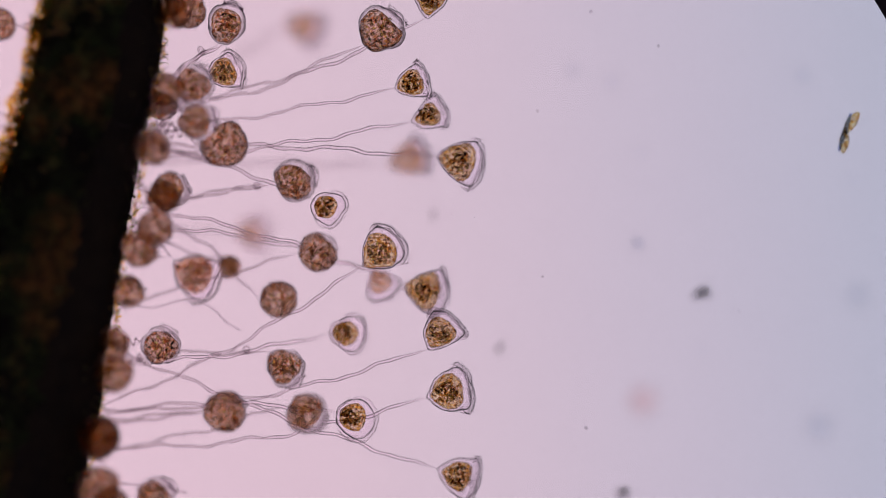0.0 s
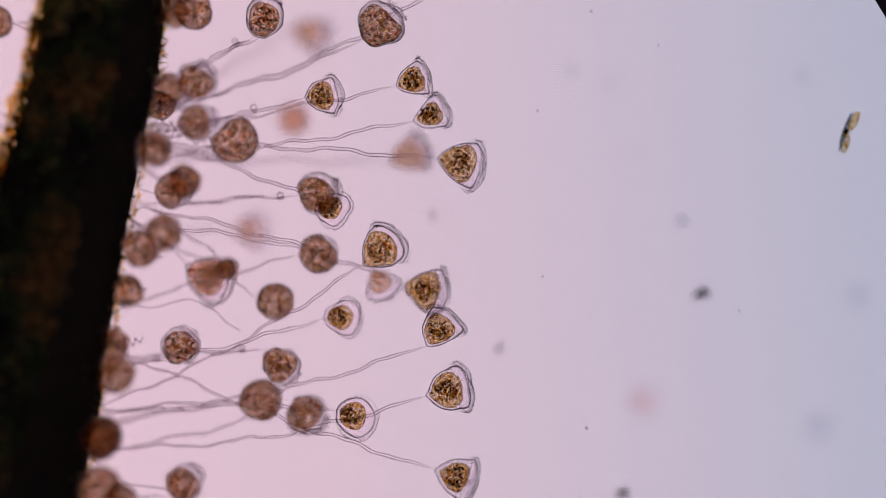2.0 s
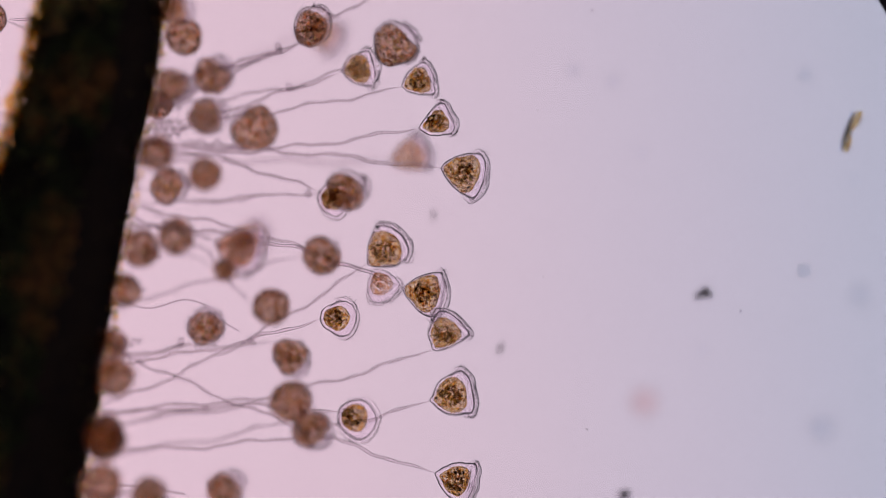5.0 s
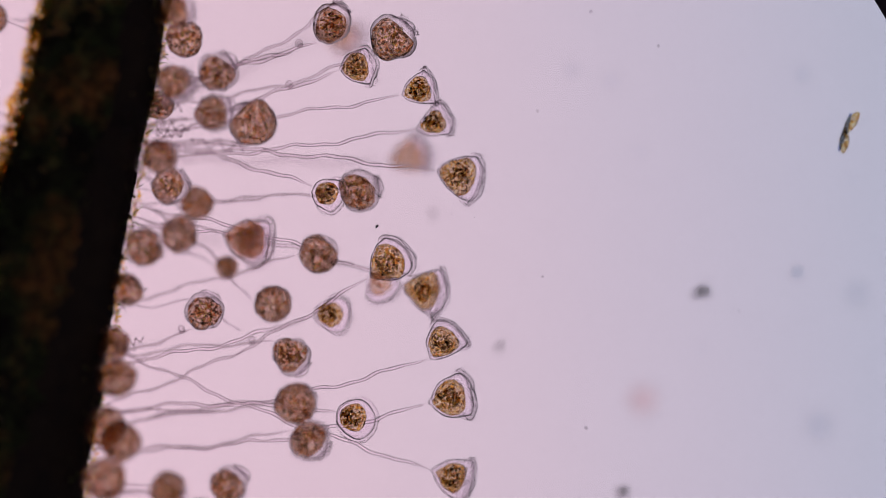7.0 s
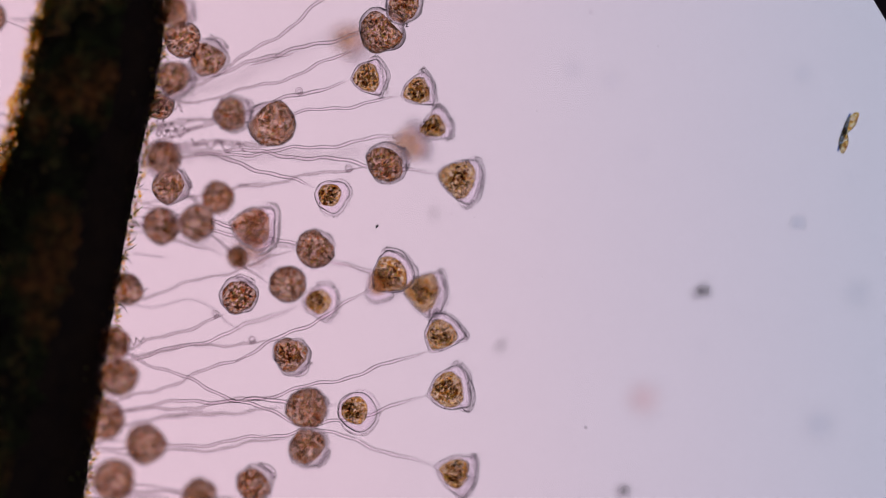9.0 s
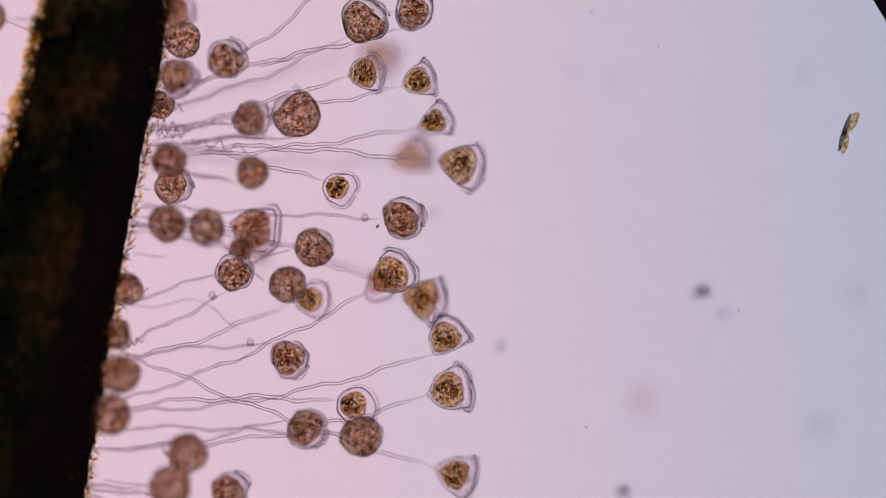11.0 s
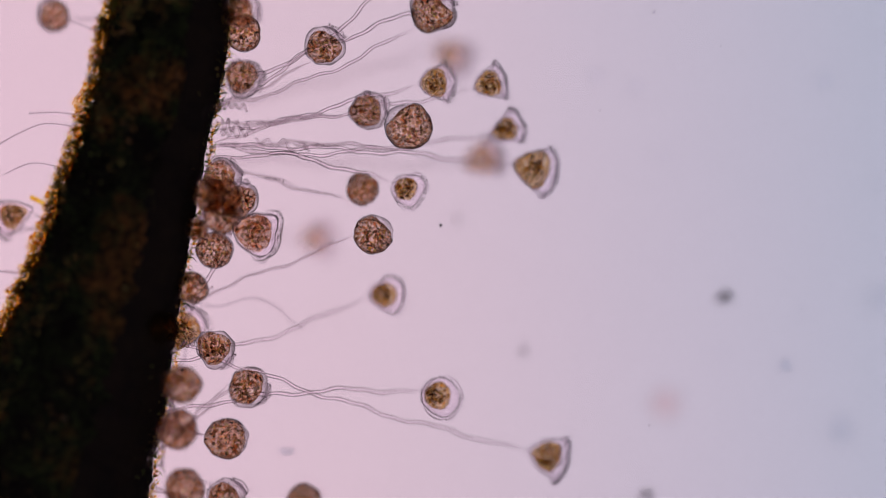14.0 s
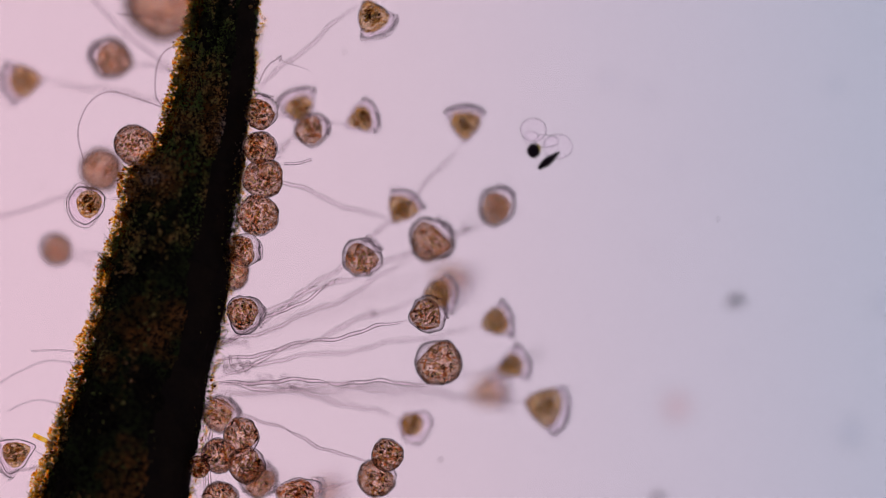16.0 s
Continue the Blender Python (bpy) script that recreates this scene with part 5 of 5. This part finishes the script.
    swim("d1", [(0, -0.1913, -0.2310), (1, -0.1929, -0.2310), (2, -0.1910, -0.2330), (3, -0.1846, -0.2391), (4, -0.1806, -0.2452), (6.3, -0.1858, -0.2641), (7, -0.1866, -0.2692), (8, -0.1867, -0.2726), (9, -0.1885, -0.2799), (11.3, -0.1917, -0.2522), (12, -0.1902, -0.2602), (12.5, -0.1909, -0.2617), (12.9, -0.1991, -0.2660), (13, -0.3976, -0.1904), (13.1, -0.3980, -0.1914), (13.5, -0.3920, -0.1915), (14, -0.3642, -0.1972), (14.5, -0.3328, -0.1944), (14.8, -0.3114, -0.2103), (16, -0.2705, -0.2759)])
    swim("d2", [(0, -0.1289, -0.2378), (1, -0.1297, -0.2370), (1.5, -0.1289, -0.2386), (2.5, -0.1283, -0.2327), (3, -0.1257, -0.2363), (4, -0.1241, -0.2370), (6.3, -0.1284, -0.2376), (8, -0.1282, -0.2388), (8.5, -0.1267, -0.2301), (9, -0.1267, -0.2286), (11.3, -0.1292, -0.2214), (12, -0.1300, -0.2214), (12.5, -0.1299, -0.1965), (12.9, -0.1365, -0.1983), (13, -0.1389, -0.2402), (13.1, -0.1204, -0.2187), (13.5, -0.1065, -0.2229), (14, -0.0993, -0.2101), (14.5, -0.1041, -0.1974), (14.9, -0.0996, -0.2113), (16, -0.0977, -0.2404)])
    swim("d3", [(0, 0.0096, -0.2021), (1, 0.0080, -0.2013), (2, 0.0088, -0.2001), (3, 0.0143, -0.2001), (4, 0.0159, -0.2015), (6.3, 0.0128, -0.2108), (7, 0.0128, -0.2109), (8, 0.0120, -0.2095), (9, 0.0096, -0.2000), (11.3, 0.0096, -0.2001), (12, 0.0088, -0.2033), (12.5, 0.0089, -0.1856), (12.9, 0.0033, -0.2003), (13, -0.5044, -0.2446), (13.1, -0.5047, -0.2456), (13.4, -0.5406, -0.2720), (14.5, -0.5429, -0.2706), (16, -0.5443, -0.2738)])
    swim("d4", [(0, 0.0233, -0.3232), (1, 0.0217, -0.3224), (2, 0.0201, -0.3242), (3, 0.0232, -0.3252), (4.2, 0.0232, -0.3290), (6.3, 0.0152, -0.3251), (8, 0.0177, -0.3251), (8.5, 0.0209, -0.3196), (9, 0.0193, -0.3197), (11.3, 0.0185, -0.3231), (12, 0.0145, -0.3263), (12.5, 0.0250, -0.3012), (12.9, 0.0106, -0.3201), (13, 0.0147, -0.3186), (13.1, 0.0246, -0.3197), (13.5, 0.0446, -0.3216), (14, 0.0616, -0.2983), (14.5, 0.0692, -0.2560), (15, 0.0858, -0.2509), (16, 0.0936, -0.3242)])
    swim("d5", [(0, -0.4033, -0.3470), (0.5, -0.3938, -0.3470), (1, -0.3843, -0.3422), (1.5, -0.3740, -0.3374), (2, -0.3630, -0.3281), (2.5, -0.3533, -0.3217), (3.5, -0.3248, -0.3185), (4.2, -0.3115, -0.3320), (6.3, -0.3004, -0.3360), (7, -0.3009, -0.3311), (8, -0.2932, -0.3194), (8.5, -0.2798, -0.3212), (9, -0.2648, -0.3293), (11.3, -0.3023, -0.3397), (12.5, -0.2911, -0.3348), (12.9, -0.2883, -0.3400), (13, -0.4119, -0.3163), (13.1, -0.4124, -0.3173), (13.4, -0.4188, -0.3228), (14, -0.3969, -0.3520), (16, -0.3991, -0.3482)])
    swim("d6", [(0, -0.4783, -0.3334), (2.5, -0.4761, -0.3319), (4, -0.4735, -0.3303), (6.3, -0.4724, -0.3225), (8, -0.4653, -0.3210), (9, -0.4585, -0.3229), (11.3, -0.3722, -0.3341), (12, -0.3651, -0.3373), (12.5, -0.3650, -0.3332), (13.1, -0.4313, -0.3499), (13.4, -0.4514, -0.3801), (16, -0.4545, -0.3545)])
    swim("f1", [(0, -0.4792, -0.2650), (4, -0.4719, -0.2663), (6.3, -0.4574, -0.2662), (7, -0.4490, -0.2689), (8, -0.4319, -0.2692), (9, -0.4148, -0.2726), (11.3, -0.3474, -0.2893), (12, -0.3243, -0.2949), (12.5, -0.3123, -0.2932), (12.9, -0.3152, -0.2817), (13, -0.4156, -0.3136), (13.1, -0.4320, -0.3187), (13.4, -0.4616, -0.3305), (14, -0.4525, -0.3374), (14.5, -0.4557, -0.2509), (15, -0.4534, -0.2535), (16, -0.4551, -0.2914)])
    swim("f3", [(0, -0.4633, -0.3562), (2.5, -0.4438, -0.3498), (4, -0.4168, -0.3474), (6.3, -0.3942, -0.3357), (7, -0.3824, -0.3356), (8, -0.3581, -0.3390), (9, -0.3393, -0.3457), (11.3, -0.3060, -0.3768), (12.5, -0.2948, -0.3790), (13, -0.2882, -0.3431), (13.4, -0.2845, -0.3496), (14, -0.2850, -0.3557), (16, -0.2824, -0.3557)])
    swim("g1", [(0, -0.4593, -0.1737), (4, -0.4546, -0.1765), (6.3, -0.4550, -0.1793), (8, -0.4534, -0.1802), (11.3, -0.4491, -0.1757), (12, -0.4467, -0.1741), (12.5, -0.4458, -0.1701), (13, -0.4395, -0.1823), (13.4, -0.4488, -0.1934), (14.5, -0.4573, -0.1910), (15, -0.4582, -0.1918), (15.5, -0.4588, -0.1927), (16, -0.4591, -0.1934)])
    swim("g2", [(0, -0.4783, -0.2606), (6.3, -0.4684, -0.2516), (9, -0.4712, -0.2372), (11.3, -0.4611, -0.2309), (12.5, -0.4483, -0.2332), (13, -0.4427, -0.2360), (13.4, -0.4609, -0.2567), (14.5, -0.4615, -0.2520), (15, -0.4624, -0.2528), (16, -0.4633, -0.2543)])
    swim("h0", [(0, -0.3984, 0.2024), (12.5, -0.4015, 0.2051), (12.9, -0.3987, 0.2054), (13.5, -0.4281, 0.2002), (14, -0.4290, 0.2019), (14.5, -0.4297, 0.2042), (15, -0.4306, 0.2020), (16, -0.4322, 0.2007)])
    swim("h1", [(0, -0.3846, 0.2193), (4, -0.3772, 0.2218), (6.3, -0.3743, 0.2287), (9, -0.3749, 0.2372), (11.3, -0.3711, 0.2405), (12, -0.3687, 0.2381), (12.5, -0.3686, 0.2404), (13, -0.3676, 0.2384), (13.5, -0.3715, 0.2404), (14, -0.3708, 0.2389), (14.5, -0.3722, 0.2433), (15, -0.3729, 0.2435), (15.5, -0.3718, 0.2439), (16, -0.3712, 0.2419)])
    swim("h2", [(0, -0.4051, 0.1416), (4, -0.3992, 0.1360), (6.3, -0.3955, 0.1300), (8, -0.3944, 0.1275), (9, -0.3900, 0.1276), (11.3, -0.3814, 0.1229), (12, -0.3758, 0.1245), (12.5, -0.3734, 0.1244), (13, -0.3670, 0.1215), (13.4, -0.4177, 0.0696), (14.5, -0.4165, 0.0784), (15, -0.4109, 0.0561), (15.5, -0.4115, 0.0454), (16, -0.4077, 0.0419)])
    swim("h3", [(0, -0.4233, 0.0008), (6.3, -0.4183, 0.0008), (7, -0.4169, 0.0024), (8, -0.4078, 0.0222), (9, -0.3938, 0.0326), (11.3, -0.3836, 0.0357), (12, -0.3638, 0.0342), (12.5, -0.3446, 0.0341), (13, -0.3365, 0.0270), (13.1, -0.3958, 0.0597), (13.4, -0.4095, 0.0522), (14, -0.4004, 0.0454), (14.5, -0.3899, 0.0480), (15, -0.3826, 0.0399), (15.2, -0.3748, 0.0385), (15.5, -0.3735, 0.0290), (16, -0.3681, 0.0286)])
    swim("h5", [(0, -0.4394, -0.0597), (12.5, -0.4425, -0.0566), (16, -0.4425, -0.0566)])
    swim("h6", [(0, -0.2983, -0.0245), (2, -0.3009, -0.0276), (4, -0.3018, -0.0291), (6.3, -0.3057, -0.0276), (8, -0.2922, -0.0190), (9, -0.2869, -0.0111), (12, -0.2839, 0.0008), (12.9, -0.2953, 0.0008), (13.1, -0.3992, 0.0318), (13.5, -0.4372, 0.0262), (14, -0.4357, 0.0262), (16, -0.4357, 0.0262)])
    swim("k1", [(0, -0.4593, -0.1327), (9, -0.4593, -0.1313), (12.5, -0.4593, -0.1090), (13, -0.4641, -0.1108), (13.3, -0.4825, -0.1118), (16, -0.4825, -0.1118)])
    swim("l3", [(0, -0.6341, 0.3219), (12.5, -0.6504, 0.3345), (16, -0.6504, 0.3345)])
    swim("e4", [(0, -0.2040, 0.3270), (1.5, -0.1965, 0.3186), (4, -0.1894, 0.3149), (6.3, -0.1516, 0.3123), (8, -0.1456, 0.3138), (9, -0.1374, 0.3091), (11.3, -0.0930, 0.2823), (12, -0.0921, 0.2790), (12.5, -0.0952, 0.2923), (13, -0.0897, 0.2743), (13.5, -0.0818, 0.2842), (14, -0.0770, 0.2850), (14.5, -0.0828, 0.2903), (15, -0.0769, 0.2933), (15.5, -0.0769, 0.2909), (16, -0.0769, 0.2879)])


motions()
